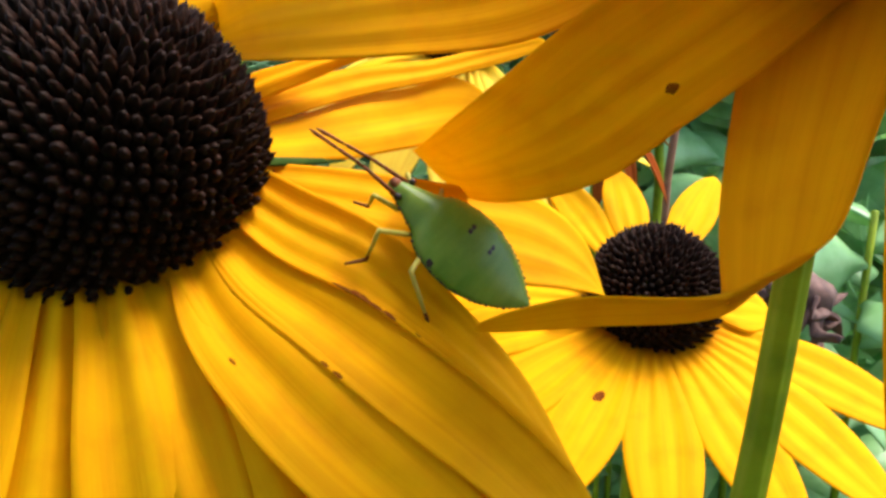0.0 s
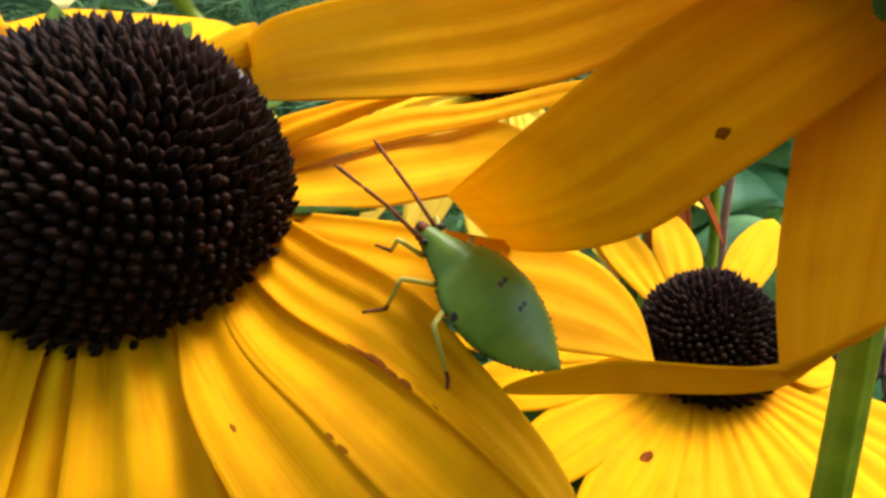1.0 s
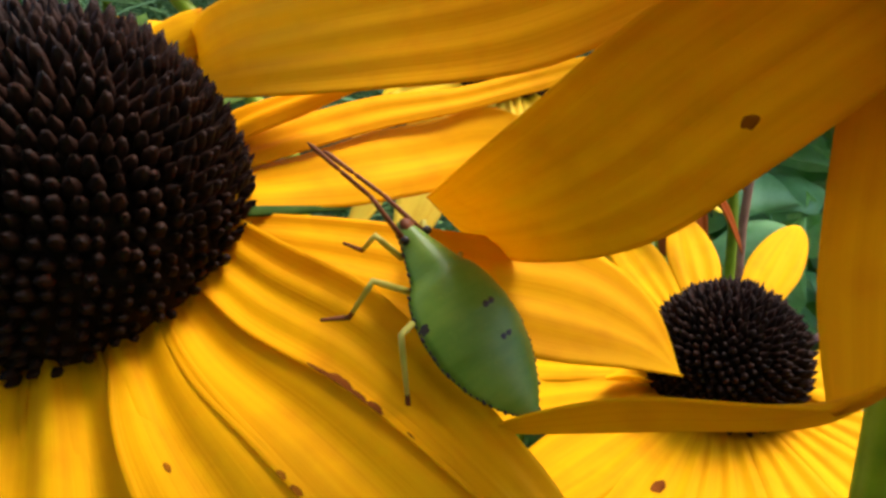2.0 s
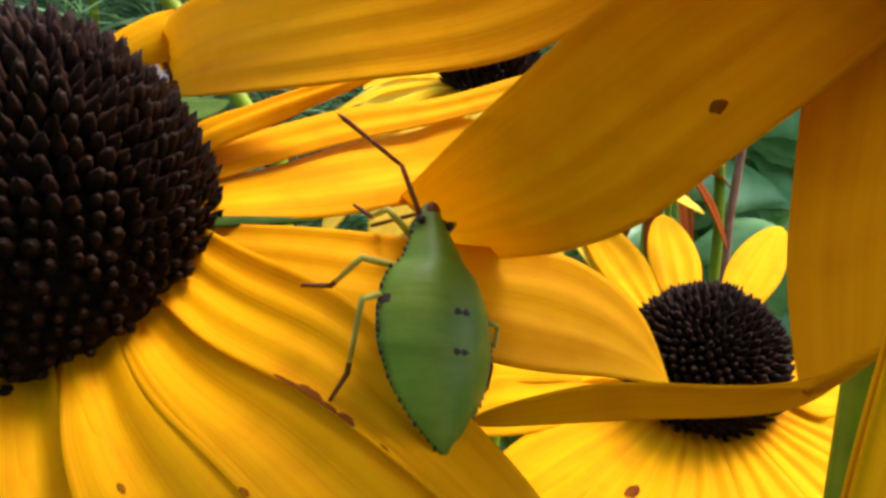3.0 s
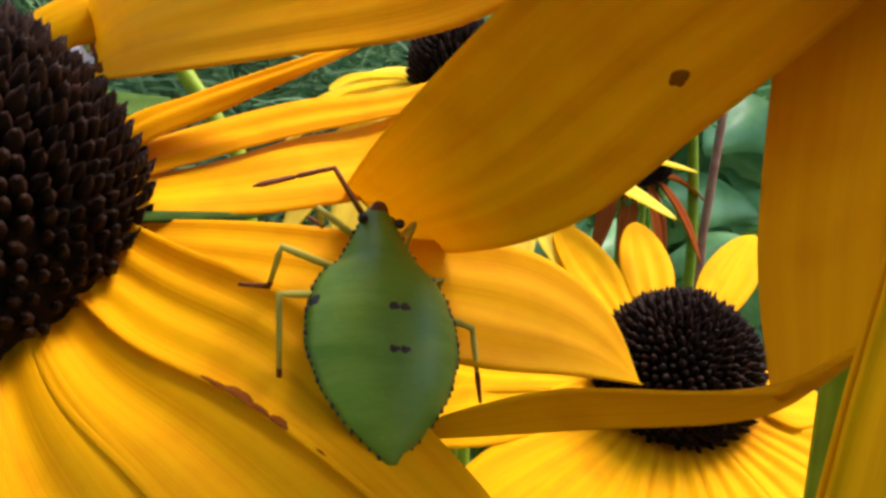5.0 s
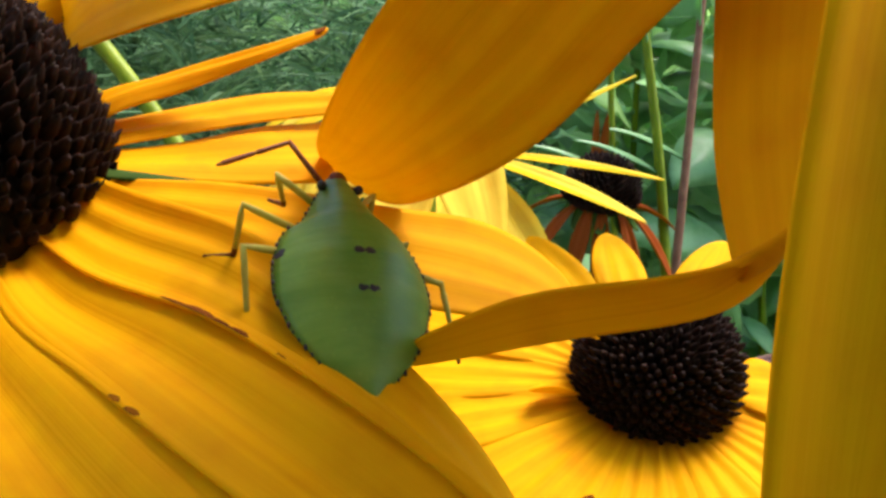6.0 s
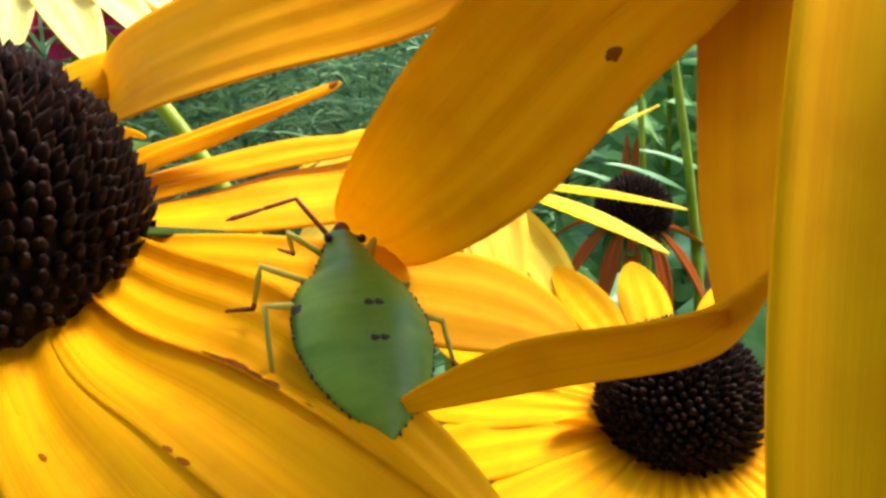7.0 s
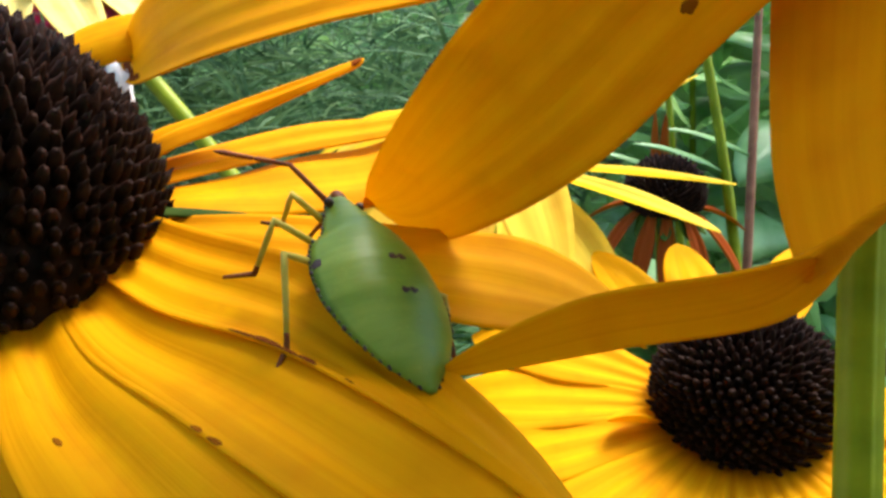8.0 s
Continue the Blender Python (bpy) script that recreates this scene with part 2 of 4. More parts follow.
def floret_mesh(size, tall, seed):
    """One dry disc floret: a blunt five-sided bud with a split, ragged mouth."""
    rng = random.Random(seed)
    bm = bmesh.new()
    rings = []
    for z, r in ((-0.2, 0.40), (0.25, 0.50), (0.65, 0.40), (1.0, 0.24), (1.25, 0.06)):
        rings.append([bm.verts.new((math.cos(2 * math.pi * i / 6) * r * size * rng.uniform(0.9, 1.1), math.sin(2 * math.pi * i / 6) * r * size * rng.uniform(0.9, 1.1),
                                    (z + (rng.uniform(-0.16, 0.2) if z > 0.6 else 0)) * tall)) for i in range(6)])
    for a, b in zip(rings, rings[1:]):
        for i in range(6):
            bm.faces.new((a[i], a[(i + 1) % 6], b[(i + 1) % 6], b[i]))
    bm.faces.new(rings[-1])
    return bm


def cone(head, parent, size, tall, singles=0, toward=(0, -1, 0)):
    """The dark cone: a core, and florets in the spiral that such heads grow in."""
    core = bmesh.new()
    rings = []
    for k in range(13):
        th = -0.12 + (math.pi / 2 + 0.12) * k / 12
        r, h = head.dome(max(th, 0.0))
        if th < 0:
            r, h = r * 0.92, th * head.H
        rings.append([core.verts.new(head.place(360 * i / 40, max(r - tall * 0.35, 0.004), h - tall * 0.3)) for i in range(40)])
    for a, b in zip(rings, rings[1:]):
        for i in range(40):
            core.faces.new((a[i], a[(i + 1) % 40], b[(i + 1) % 40], b[i]))
    core.faces.new(rings[0][::-1])
    core.faces.new(rings[-1])
    part("cone_core", core, CONE, parent)
    spots, area = [], 0.0
    steps, table = 400, [0.0]
    for k in range(steps):
        r, h = head.dome(math.pi / 2 * k / steps)
        r2, h2 = head.dome(math.pi / 2 * (k + 1) / steps)
        area += math.pi * (r + r2) * math.hypot(r2 - r, h2 - h)
        table.append(area)
    count = int(area / (size * size * 0.92))
    rng = random.Random(5)
    for k in range(count):
        goal = area * (k + 0.5) / count
        th = math.pi / 2 * np.interp(goal, table, np.arange(steps + 1)) / steps
        r, h = head.dome(th)
        r2, h2 = head.dome(min(th + 0.01, math.pi / 2))
        az = k * 137.50776 + rng.uniform(-1.5, 1.5)
        out = head.out(az)
        slope = (out * (r2 - r) + head.n * (h2 - h)).normalized()
        face = slope.cross(head.n.cross(out)).normalized()
        if face.dot(out + head.n) < 0:
            face = -face
        up = (face + head.n * (0.3 + 0.5 * math.cos(th) ** 6) + Vector((rng.uniform(-.1, .1), rng.uniform(-.1, .1), rng.uniform(-.1, .1)))).normalized()
        turn = up.to_track_quat("Z", "Y").to_matrix().to_4x4()
        spots.append((head.place(az, r, h), turn, rng.uniform(0.85, 1.15) * (1 - 0.3 * math.cos(th) ** 12)))
    shapes = [floret_mesh(size, tall, s) for s in range(5)]
    if singles:
        near = sorted(range(count), key=lambda k: -(spots[k][0] - head.c).dot(Vector(toward)))[:singles]
    else:
        near = []
    picked = set(near)
    rest = bmesh.new()
    for k, (p, turn, g) in enumerate(spots):
        if k in picked:
            continue
        src = shapes[k % 5]
        m = Matrix.Translation(p) @ turn @ Matrix.Diagonal((g, g, g, 1))
        vs = [rest.verts.new(m @ v.co) for v in src.verts]
        src.verts.index_update()
        for f in src.faces:
            rest.faces.new([vs[v.index] for v in f.verts])
    part("floret_mass", rest, CONE, parent, kind="stuff")
    if singles:
        data = []
        for bm in shapes:
            me = bpy.data.meshes.new("floret")
            for v in bm.verts:
                v.co *= UNIT
            bm.to_mesh(me)
            for poly in me.polygons:
                poly.use_smooth = True
            me.materials.append(CONE)
            data.append(me)
        for k in near:
            p, turn, g = spots[k]
            ob = new("floret", data[k % 5])
            ob.parent = parent
            ob.matrix_basis = Matrix.Translation((p + EYE) * UNIT - parent.location) @ turn @ Matrix.Diagonal((g, g, g, 1))
    for bm in shapes:
        bm.free()


def stalk(head, parent, foot, r=0.11, name="stem", bow=0.3):
    """A ribbed green stem from under the head to the ground."""
    top = head.c - head.n * 0.12
    if len(foot) == 4:
        a, b, c, d = (Vector(q) for q in foot)
        line = [bezier((top, a, b, c), k / 14) for k in range(15)] + [c.lerp(d, k / 10) for k in range(1, 11)]
        return part(name, tube(line, [r] * 25, 12), STEM, parent)
    end = Vector((foot[0], foot[1], -50.0))
    pts = [top, top - head.n * 1.2 + Vector((0, 0, -0.6)), end * 0.6 + top * 0.4 + Vector((bow, 0, 0)), end]
    line = [bezier(pts, k / 24) for k in range(25)]
    return part(name, tube(line, [r * (0.9 + 0.5 * k / 24) for k in range(25)], 12), STEM, parent)


def calyx(head, parent, r=0.5):
    """Green bracts under the head."""
    for k in range(10):
        az = 36 * k + 11
        b = head.ray(az, az, head.R * 1.25, -0.32, 0.11, rise=-0.12, cup=0.2, pleat=0.0, base=0.9, belly=0.3, tip=1.4)
        part("bract", b.mesh(4, 8), SEPAL, parent)


# ---- ground ----
def build_ground():
    bm = bmesh.new()
    n = 60
    rows = []
    for j in range(n + 1):
        y = -400 + (j / n) ** 2 * 40000
        rows.append([bm.verts.new(((i / n - 0.5) * 2 * (300 + j * 400), y, -50 + 1.2 * noise.noise(Vector((i * 0.7, j * 0.9, 0))))) for i in range(n + 1)])
    for a, b in zip(rows, rows[1:]):
        for i in range(n):
            bm.faces.new((a[i], a[i + 1], b[i + 1], b[i]))
    ob = part("ground", bm, SOIL, None)
    tagged(ob, "dark garden soil under the flower bed", "ground", kind="structure")


build_ground()


# ---- the flower with the insect ----
MAIN = Head((-1.969, 3.989, -0.413), (0.274, -0.616, 0.738), 1.0, 0.38)
MAIN.foot = 0.744
DOME = Head((-1.774, 4.003, -0.745), (-0.036, -0.537, 1.0), 0.815, 0.88)
DOME.round = 0.84


def build_main():
    top = thing("coneflower", MAIN.c, "yellow coneflower with a large brown-black cone, an insect on its rays", "flower", "coneflowers")
    specs = [
        # azimuth at foot, at tip, radius, height of tip, half width, rise
        (-46, -55, 3.3, 0.30, 0.40, 0.06),
        (-60, -66, 3.2, 0.15, 0.34, 0.13), (-75, -79, 3.2, 0.05, 0.34, 0.06), (-89, -92, 3.1, 0.0, 0.34, 0.12), (-104, -108, 3.1, -0.1, 0.34, 0.07),
        (-120, -124, 3.0, -0.2, 0.38, 0.1), (-138, -142, 3.0, -0.3, 0.4, 0.1), (-156, -160, 3.0, -0.4, 0.4, 0.1), (-174, -178, 2.9, -0.5, 0.4, 0.1),
        (165, 163, 2.8, -0.9, 0.4, 0.0), (146, 144, 2.6, -1.4, 0.4, -0.1), (120, 118, 2.4, -1.6, 0.4, -0.2), (92, 90, 2.4, -1.6, 0.4, -0.2),
    ]
    ribbons = [
        # the ray under the insect, the one before it, and three behind it
        Sash(((-1.25, 3.975, -0.725), (-0.59, 3.999, -0.805), (-0.008, 4.09, -0.936), (0.448, 4.195, -1.051), (0.791, 4.194, -1.184), (0.987, 4.137, -1.344)),
             ((-0.046, -0.092, -0.061), (-0.094, -0.165, -0.103), (-0.115, -0.251, -0.116), (-0.098, -0.305, -0.136), (-0.067, -0.198, -0.07), (0.009, -0.003, 0.003)), -0.05, 0.03, 3.0, 0.99),
        Sash(((-1.229, 3.997, -0.689), (-0.802, 3.787, -0.87), (-0.341, 3.614, -1.004), (0.058, 3.402, -1.224), (0.455, 3.191, -1.509), (0.82, 2.919, -1.895)),
             ((-0.009, -0.123, -0.092), (-0.032, -0.162, -0.126), (-0.029, -0.178, -0.117), (-0.01, -0.182, -0.073), (0.004, -0.19, -0.017), (0.027, -0.177, 0.071)), -0.2, 0.05, 3.0, 0.8),
        Sash(((-1.225, 4.127, -0.587), (-0.876, 4.333, -0.573), (-0.557, 4.553, -0.552), (-0.278, 4.771, -0.54), (-0.013, 4.957, -0.508), (0.267, 5.144, -0.534)),
             ((-0.006, -0.174, -0.035), (-0.012, -0.215, -0.07), (-0.02, -0.225, -0.131), (-0.018, -0.19, -0.15), (-0.002, -0.131, -0.182), (0.009, -0.069, -0.183)), 0.0, 0.035, 2.0, 0.75),
        Sash(((-1.283, 4.269, -0.508), (-0.9, 4.547, -0.407), (-0.507, 4.797, -0.325), (-0.118, 5.015, -0.284), (0.261, 5.238, -0.204), (0.634, 5.478, -0.126)),
             ((0.025, -0.139, -0.061), (0.018, -0.114, -0.069), (0.009, -0.075, -0.072), (0.008, -0.05, -0.056), (0.01, -0.03, -0.061), (0.013, -0.01, -0.067)), 0.0, 0.06, 2.0, 0.8),
        Sash(((-1.284, 4.33, -0.426), (-1.068, 4.409, -0.299), (-0.858, 4.499, -0.23), (-0.639, 4.56, -0.157), (-0.402, 4.602, -0.079), (-0.156, 4.641, 0.002)),
             ((0.038, -0.091, -0.049), (0.042, -0.099, -0.054), (0.034, -0.075, -0.048), (0.017, -0.041, -0.036), (0.006, -0.03, -0.03), (-0.002, -0.02, -0.022)), 0.3, 0.12, 2.0, 0.95, 2.0, 0.1),
        Sash(((-1.268, 3.823, -0.812), (-0.905, 3.555, -1.037), (-0.473, 3.329, -1.179), (-0.066, 3.099, -1.346), (0.346, 2.883, -1.554), (0.755, 2.65, -1.824)),
             ((-0.035, -0.07, -0.03), (-0.085, -0.12, -0.06), (-0.12, -0.165, -0.07), (-0.135, -0.185, -0.06), (-0.135, -0.185, -0.03), (-0.12, -0.17, 0.0)), -0.3, 0.07, 2.0, 0.8),
        Sash(((-1.33, 3.70, -0.86), (-1.06, 3.34, -1.14), (-0.69, 3.02, -1.32), (-0.31, 2.75, -1.49), (0.08, 2.54, -1.67), (0.47, 2.33, -1.89)),
             ((-0.04, -0.06, -0.03), (-0.10, -0.13, -0.06), (-0.14, -0.17, -0.075), (-0.155, -0.19, -0.06), (-0.155, -0.19, -0.03), (-0.13, -0.17, 0.0)), -0.3, 0.07, 2.0, 0.8),
    ]
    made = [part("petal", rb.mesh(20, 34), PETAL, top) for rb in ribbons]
    for k, (a0, a1, r, h, hw, rise) in enumerate(specs):
        rb = MAIN.ray(a0, a1, r, h, hw, rise, cup=-0.06, pleat=0.05, base=0.5)
        ribbons.append(rb)
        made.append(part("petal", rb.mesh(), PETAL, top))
    for k, at, ru, rv in ((1, (-0.363, 3.392, -1.106), 0.17, 0.024), (1, (-0.29, 3.35, -1.12), 0.08, 0.02), (1, (-0.219, 3.307, -1.135), 0.15, 0.016), (1, (-0.45, 3.46, -1.06), 0.05, 0.03),
                          (5, (-0.49, 3.0, -1.41), 0.07, 0.012), (5, (-0.5, 3.1, -1.25), 0.06, 0.01), (1, (-0.292, 3.419, -0.981), 0.04, 0.006),
                          (1, (-0.1, 3.3, -1.2), 0.03, 0.008), (6, (-0.9, 3.1, -1.3), 0.05, 0.01)):
        u, v = ribbons[k].nearest(at)
        side = 1 if ribbons[k].basis(v)[2].dot(MAIN.n) > 0 else -1
        part("brown_spot", blemish(ribbons[k], u, v, ru, rv, side, int(v * 900)), SPOT_BROWN if k == 1 else SPOT_TAN, made[k], "small brown blemish")
    part("dry_tip", blemish(ribbons[4], 0.0, 0.965, 0.95, 0.03, 1 if ribbons[4].basis(0.9)[2].dot(MAIN.n) > 0 else -1, 3), SPOT_BROWN, made[4], "dry brown tip")
    sep = Sash(((-1.2, 3.84, -0.60), (-1.05, 3.95, -0.62), (-0.90, 4.07, -0.645), (-0.73, 4.21, -0.675), (-0.559, 4.353, -0.704)),
               ((0, -0.02, -0.014), (0, -0.02, -0.017), (0, -0.02, -0.017), (0, -0.014, -0.014), (0, -0.003, -0.004)), 0.2, 0.0)
    part("bract", sep.mesh(6, 12), SEPAL, top, "dark green pointed bract")
    cone(DOME, top, 0.068, 0.088, 300)
    calyx(MAIN, top)
    stalk(MAIN, top, (-2.6, 7.0), 0.13)
    return top


main_flower = build_main()


# ---- the flower that hangs over it ----
OVER = Head((1.78, 3.25, 0.62), (0.15, -0.25, 0.95), 0.5, 0.45)


def front_of(ribbon):
    """The face of a ribbon that looks back along the bed."""
    return -1 if ribbon.basis(0.7)[2].y > 0 else 1


def build_over():
    top = thing("coneflower", OVER.c, "tall yellow coneflower with drooping rays on a ribbed green stem", "flower", "coneflowers")
    one = Sash(((1.531, 3.297, 0.592), (0.83, 3.478, 0.488), (0.193, 3.67, 0.318), (-0.438, 3.882, 0.246), (-0.997, 4.221, 0.192), (-1.407, 4.66, 0.103)),
               ((-0.018, -0.056, -0.186), (0.06, -0.098, -0.209), (0.144, -0.14, -0.252), (0.184, -0.184, -0.236), (0.184, -0.19, -0.2), (0.103, -0.21, -0.113)), 0.08, 0.014, 4.0, 0.93, 2.5)
    p = part("petal", one.mesh(28, 34), PETAL, top)
    rng = random.Random(6)
    silk = bmesh.new()
    bmesh.ops.create_icosphere(silk, subdivisions=3, radius=1.0, matrix=Matrix.Translation((-1.40, 4.58, 0.05)) @ Matrix.Rotation(1.15, 4, "Y") @ Matrix.Diagonal((0.125, 0.035, 0.055, 1)))
    for v in silk.verts:
        v.co += Vector((0.3, 0.2, 1.0)) * 0.045 * noise.noise(v.co * 19)
    for k in range(9):
        a = Vector((-1.40, 4.60, 0.08)) + Vector((rng.uniform(-0.05, 0.05), 0, rng.uniform(-0.05, 0.05)))
        b = Vector((-1.52, 4.55, 0.02)) + Vector((rng.uniform(-0.12, 0.04), rng.uniform(-0.06, 0.06), rng.uniform(-0.12, 0.12)))
        tube((a, a.lerp(b, 0.5) + Vector((0, 0, rng.uniform(-0.03, 0.01))), b), (0.004, 0.003, 0.002), 5, silk)
    part("silk", silk, SILK, p, "scrap of white spider silk")
    for u, v, ru, rv in ((-0.25, 0.968, 0.7, 0.024), (-0.62, 0.952, 0.32, 0.036), (0.55, 0.955, 0.26, 0.026)):
        part("dry_tip", blemish(one, u, v, ru, rv, front_of(one), 7), SPOT_BROWN, p, "dry brown tip")
    flap = Sash(((-1.27, 4.64, 0.33), (-1.36, 4.61, 0.30), (-1.46, 4.56, 0.26), (-1.56, 4.51, 0.21), (-1.66, 4.45, 0.15)),
                ((-0.05, 0.0, 0.10), (-0.05, 0.0, 0.11), (-0.045, 0.0, 0.10), (-0.045, 0.0, 0.085), (-0.03, 0.0, 0.05)), 0.3, 0.0, 2.0, 0.6)
    part("petal_fold", flap.mesh(10, 14), PETAL, p, "folded back tip of the petal")
    two = Sash(((1.592, 3.234, 0.503), (1.196, 3.226, 0.246), (0.827, 3.282, -0.013), (0.521, 3.481, -0.282), (0.23, 3.862, -0.484), (-0.018, 4.289, -0.605), (-0.224, 4.672, -0.553)),
               ((0.098, -0.064, -0.18), (0.161, -0.04, -0.224), (0.202, -0.005, -0.241), (0.226, 0.043, -0.239), (0.182, 0.075, -0.217), (0.118, 0.065, -0.151), (0.002, 0.001, 0.001)), 0.08, 0.025, 4.0, 0.985)
    p = part("petal", two.mesh(28, 40), PETAL, top)
    u, v = two.nearest((0.983, 3.288, -0.092))
    part("brown_spot", blemish(two, u, v, 0.075, 0.0105, front_of(two), 2), SPOT_TAN, p, "round brown blemish")
    three = Sash(((1.60, 3.22, 0.38), (1.448, 3.125, -0.369), (1.347, 2.95, -0.785), (1.225, 2.876, -0.82), (1.067, 3.077, -0.991), (0.632, 3.242, -1.078), (0.153, 3.431, -1.23)),
                 ((0.323, -0.14, 0.14), (0.23, -0.165, 0.196), (0.157, -0.114, 0.172), (0.09, -0.011, 0.067), (0.114, 0.069, -0.065), (0.062, 0.048, -0.081), (-0.018, 0.022, -0.039)),
                 0.05, 0.02, 2.0, 0.93)
    part("petal", three.mesh(14, 60), PETAL, top, "long petal bent back towards the insect")
    four = Ribbon(((1.85, 3.1, 0.5), (1.66, 2.3, 0.4), (1.37, 2.18, -0.4), (1.33, 2.3, -1.9)), (1, 0.15, 0), (1, 0.15, 0), 0.37, base=0.6)
    hinged = part("petal", four.mesh(), PETAL, top, "long petal hanging close to the eye")
    pin = Vector((1.85, 3.1, 0.5)) - OVER.c
    hinged.data.transform(Matrix.Translation(-pin * UNIT))
    hinged.location = pin * UNIT
    # Hidden double of the petal, added to stop sun shining through it.
    light_stop = Ribbon(((1.85, 3.2, 0.5), (1.68, 2.42, 0.4), (1.39, 2.30, -0.4), (1.35, 2.42, -1.8)), (1, 0.15, 0), (1, 0.15, 0), 0.32, base=0.6)
    part("petal", light_stop.mesh(), PETAL, hinged, "added second petal close behind, keeping backlight off the first")
    # Extra rays above the view, added to cast shade on the petals below.
    for az, reach in ((25, 2.2), (70, 1.4), (99, 1.5), (115, 1.4), (131, 1.5), (147, 1.2), (184, 2.8), (200, 2.9), (217, 2.8), (288, 1.6), (307, 1.8)):
        part("petal", OVER.ray(az, az, reach, 0.25, 0.36, 0.1).mesh(), PETAL, top)
    cone(OVER, top, 0.09, 0.14)
    calyx(OVER, top)
    line = [bezier([Vector(q) for q in ((1.8, 3.35, 0.5), (2.02, 4.5, -0.5), (2.02, 4.2, -1.6), (1.68, 4.1, -3.6))], k / 16) for k in range(17)]
    line += [Vector((1.68, 4.1, -3.6)).lerp(Vector((-2.0, 5.0, -50)), k / 10) for k in range(1, 11)]
    part("stem", tube(line, [0.085 + 0.001 * k for k in range(27)], 24, ribs=0.09), STEM, top)
    return top, hinged


over_flower, hinged_petal = build_over()


# ---- the flower behind ----
BACK = Head((1.86, 6.33, -2.08), (0.0, -0.48, 0.877), 0.55, 0.64)


def build_back():
    top = thing("coneflower", BACK.c, "open yellow coneflower with a round brown-black cone", "flower", "coneflowers")
    specs = [(62, 60, 2.05, 0.05), (91, 91, 1.85, 0.1), (113, 112, 1.95, 0.1), (150, 154, 2.0, 0.0), (172, 174, 2.1, -0.05), (-166, -168, 2.2, -0.06), (-144, -143, 2.2, -0.08),
             (-121, -122, 2.3, -0.1), (-99, -98, 2.3, -0.1), (-76, -74, 2.3, -0.1), (-54, -55, 2.4, -0.1), (-30, -33, 2.3, -0.15), (-4, -4, 1.05, -0.05)]
    for k, (a0, a1, r, h) in enumerate(specs):
        rb = BACK.ray(a0, a1, r, h, 0.22 if 50 < a0 < 145 else 0.30, 0.06, tip=1.7, cup=0.05, pleat=0.016, base=0.40, waves=3.0)
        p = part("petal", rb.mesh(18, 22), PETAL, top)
        if k == 7:
            part("brown_spot", blemish(rb, 0.0, 0.40, 0.17, 0.032, 1, 4), SPOT_BROWN, p, "round red-brown spot")
    curl = BACK.ray(186, 196, 0.95, 0.20, 0.10, 0.0, tip=1.5, cup=0.5, pleat=0.02, tilt=50)
    part("petal", curl.mesh(8, 16), PETAL, top, "short curled petal")
    cone(BACK, top, 0.060, 0.082)
    calyx(BACK, top)
    stalk(BACK, top, (2.2, 9.5), 0.11)
    return top


back_flower = build_back()


# ---- more flowers of the bed ----
def far_flower(head, specs, foot, label, mat=PETAL, size=0.07, hw=0.27, rise=0.08, stem_r=0.1, name="coneflower"):
    top = thing(name, head.c, label, "flower", "coneflowers")
    for a0, a1, r, h, *own in specs:
        part("petal", head.ray(a0, a1, r, h, own[0] if own else hw, rise, cup=0.2, pleat=0.05, base=0.45, tip=1.6).mesh(8, 18), mat, top)
    cone(head, top, size, size * 1.6)
    calyx(head, top)
    stalk(head, top, foot, stem_r)
    return top


THIRD = Head((0.30, 9.0, -0.25), (0.05, -0.12, 0.99), 0.34, 0.30)
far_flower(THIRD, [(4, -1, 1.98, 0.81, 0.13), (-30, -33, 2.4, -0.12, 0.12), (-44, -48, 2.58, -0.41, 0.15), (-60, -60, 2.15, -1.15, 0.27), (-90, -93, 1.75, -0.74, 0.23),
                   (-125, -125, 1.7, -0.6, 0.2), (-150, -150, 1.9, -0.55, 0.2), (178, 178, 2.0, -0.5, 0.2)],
           (0.2, 11.0), "sunlit yellow coneflower with slender spread rays", PETAL_SUNLIT, rise=0.02)
FOURTH = Head((0.22, 6.95, 0.06), (0.0, -0.2, 0.98), 0.34, 0.40)
far_flower(FOURTH, [(k * 24, k * 24 + 4, 1.35, -0.2 - 0.12 * (k % 3)) for k in range(4, 9)] + [(k * 24, k * 24, 1.5, -1.0, 0.26) for k in range(9, 13)], (-0.8, 15.0), "sunlit yellow coneflower with a tall dark cone", PETAL_SUNLIT, hw=0.2, size=0.055)
HIGH = Head((-5.3, 9.9, 2.85), (0.2, -0.42, 0.88), 0.5, 0.45)
far_flower(HIGH, [(k * 24 + 6, k * 24 + 6, 2.3, -0.9) for k in range(6, 16)], ((-4.0, 9.8, 1.7), (-3.0, 9.7, 0.25), (-2.3, 9.6, -0.8), (0.0, 10.0, -50.0)), "sunlit yellow coneflower on a slanting stem, sun painted into its petals", PETAL_HOT_SUN, hw=0.36)
WILTED = Head((2.55, 12.0, -0.90), (0.1, -0.25, 0.96), 0.50, 0.58)
far_flower(WILTED, [(-150, -155, 1.0, -0.9), (-120, -118, 0.9, -1.1), (-95, -92, 0.85, -1.2), (-60, -55, 1.0, -1.2), (-30, -26, 1.3, -1.1), (5, 8, 1.25, -0.4), (84, 84, 0.8, 1.15, 0.07), (97, 96, 0.78, 1.2, 0.06), (150, 150, 1.2, -0.5)],
           (2.8, 14.0), "withered coneflower with a bare dark cone and curled rust-red rays", PETAL_RUST, hw=0.13)


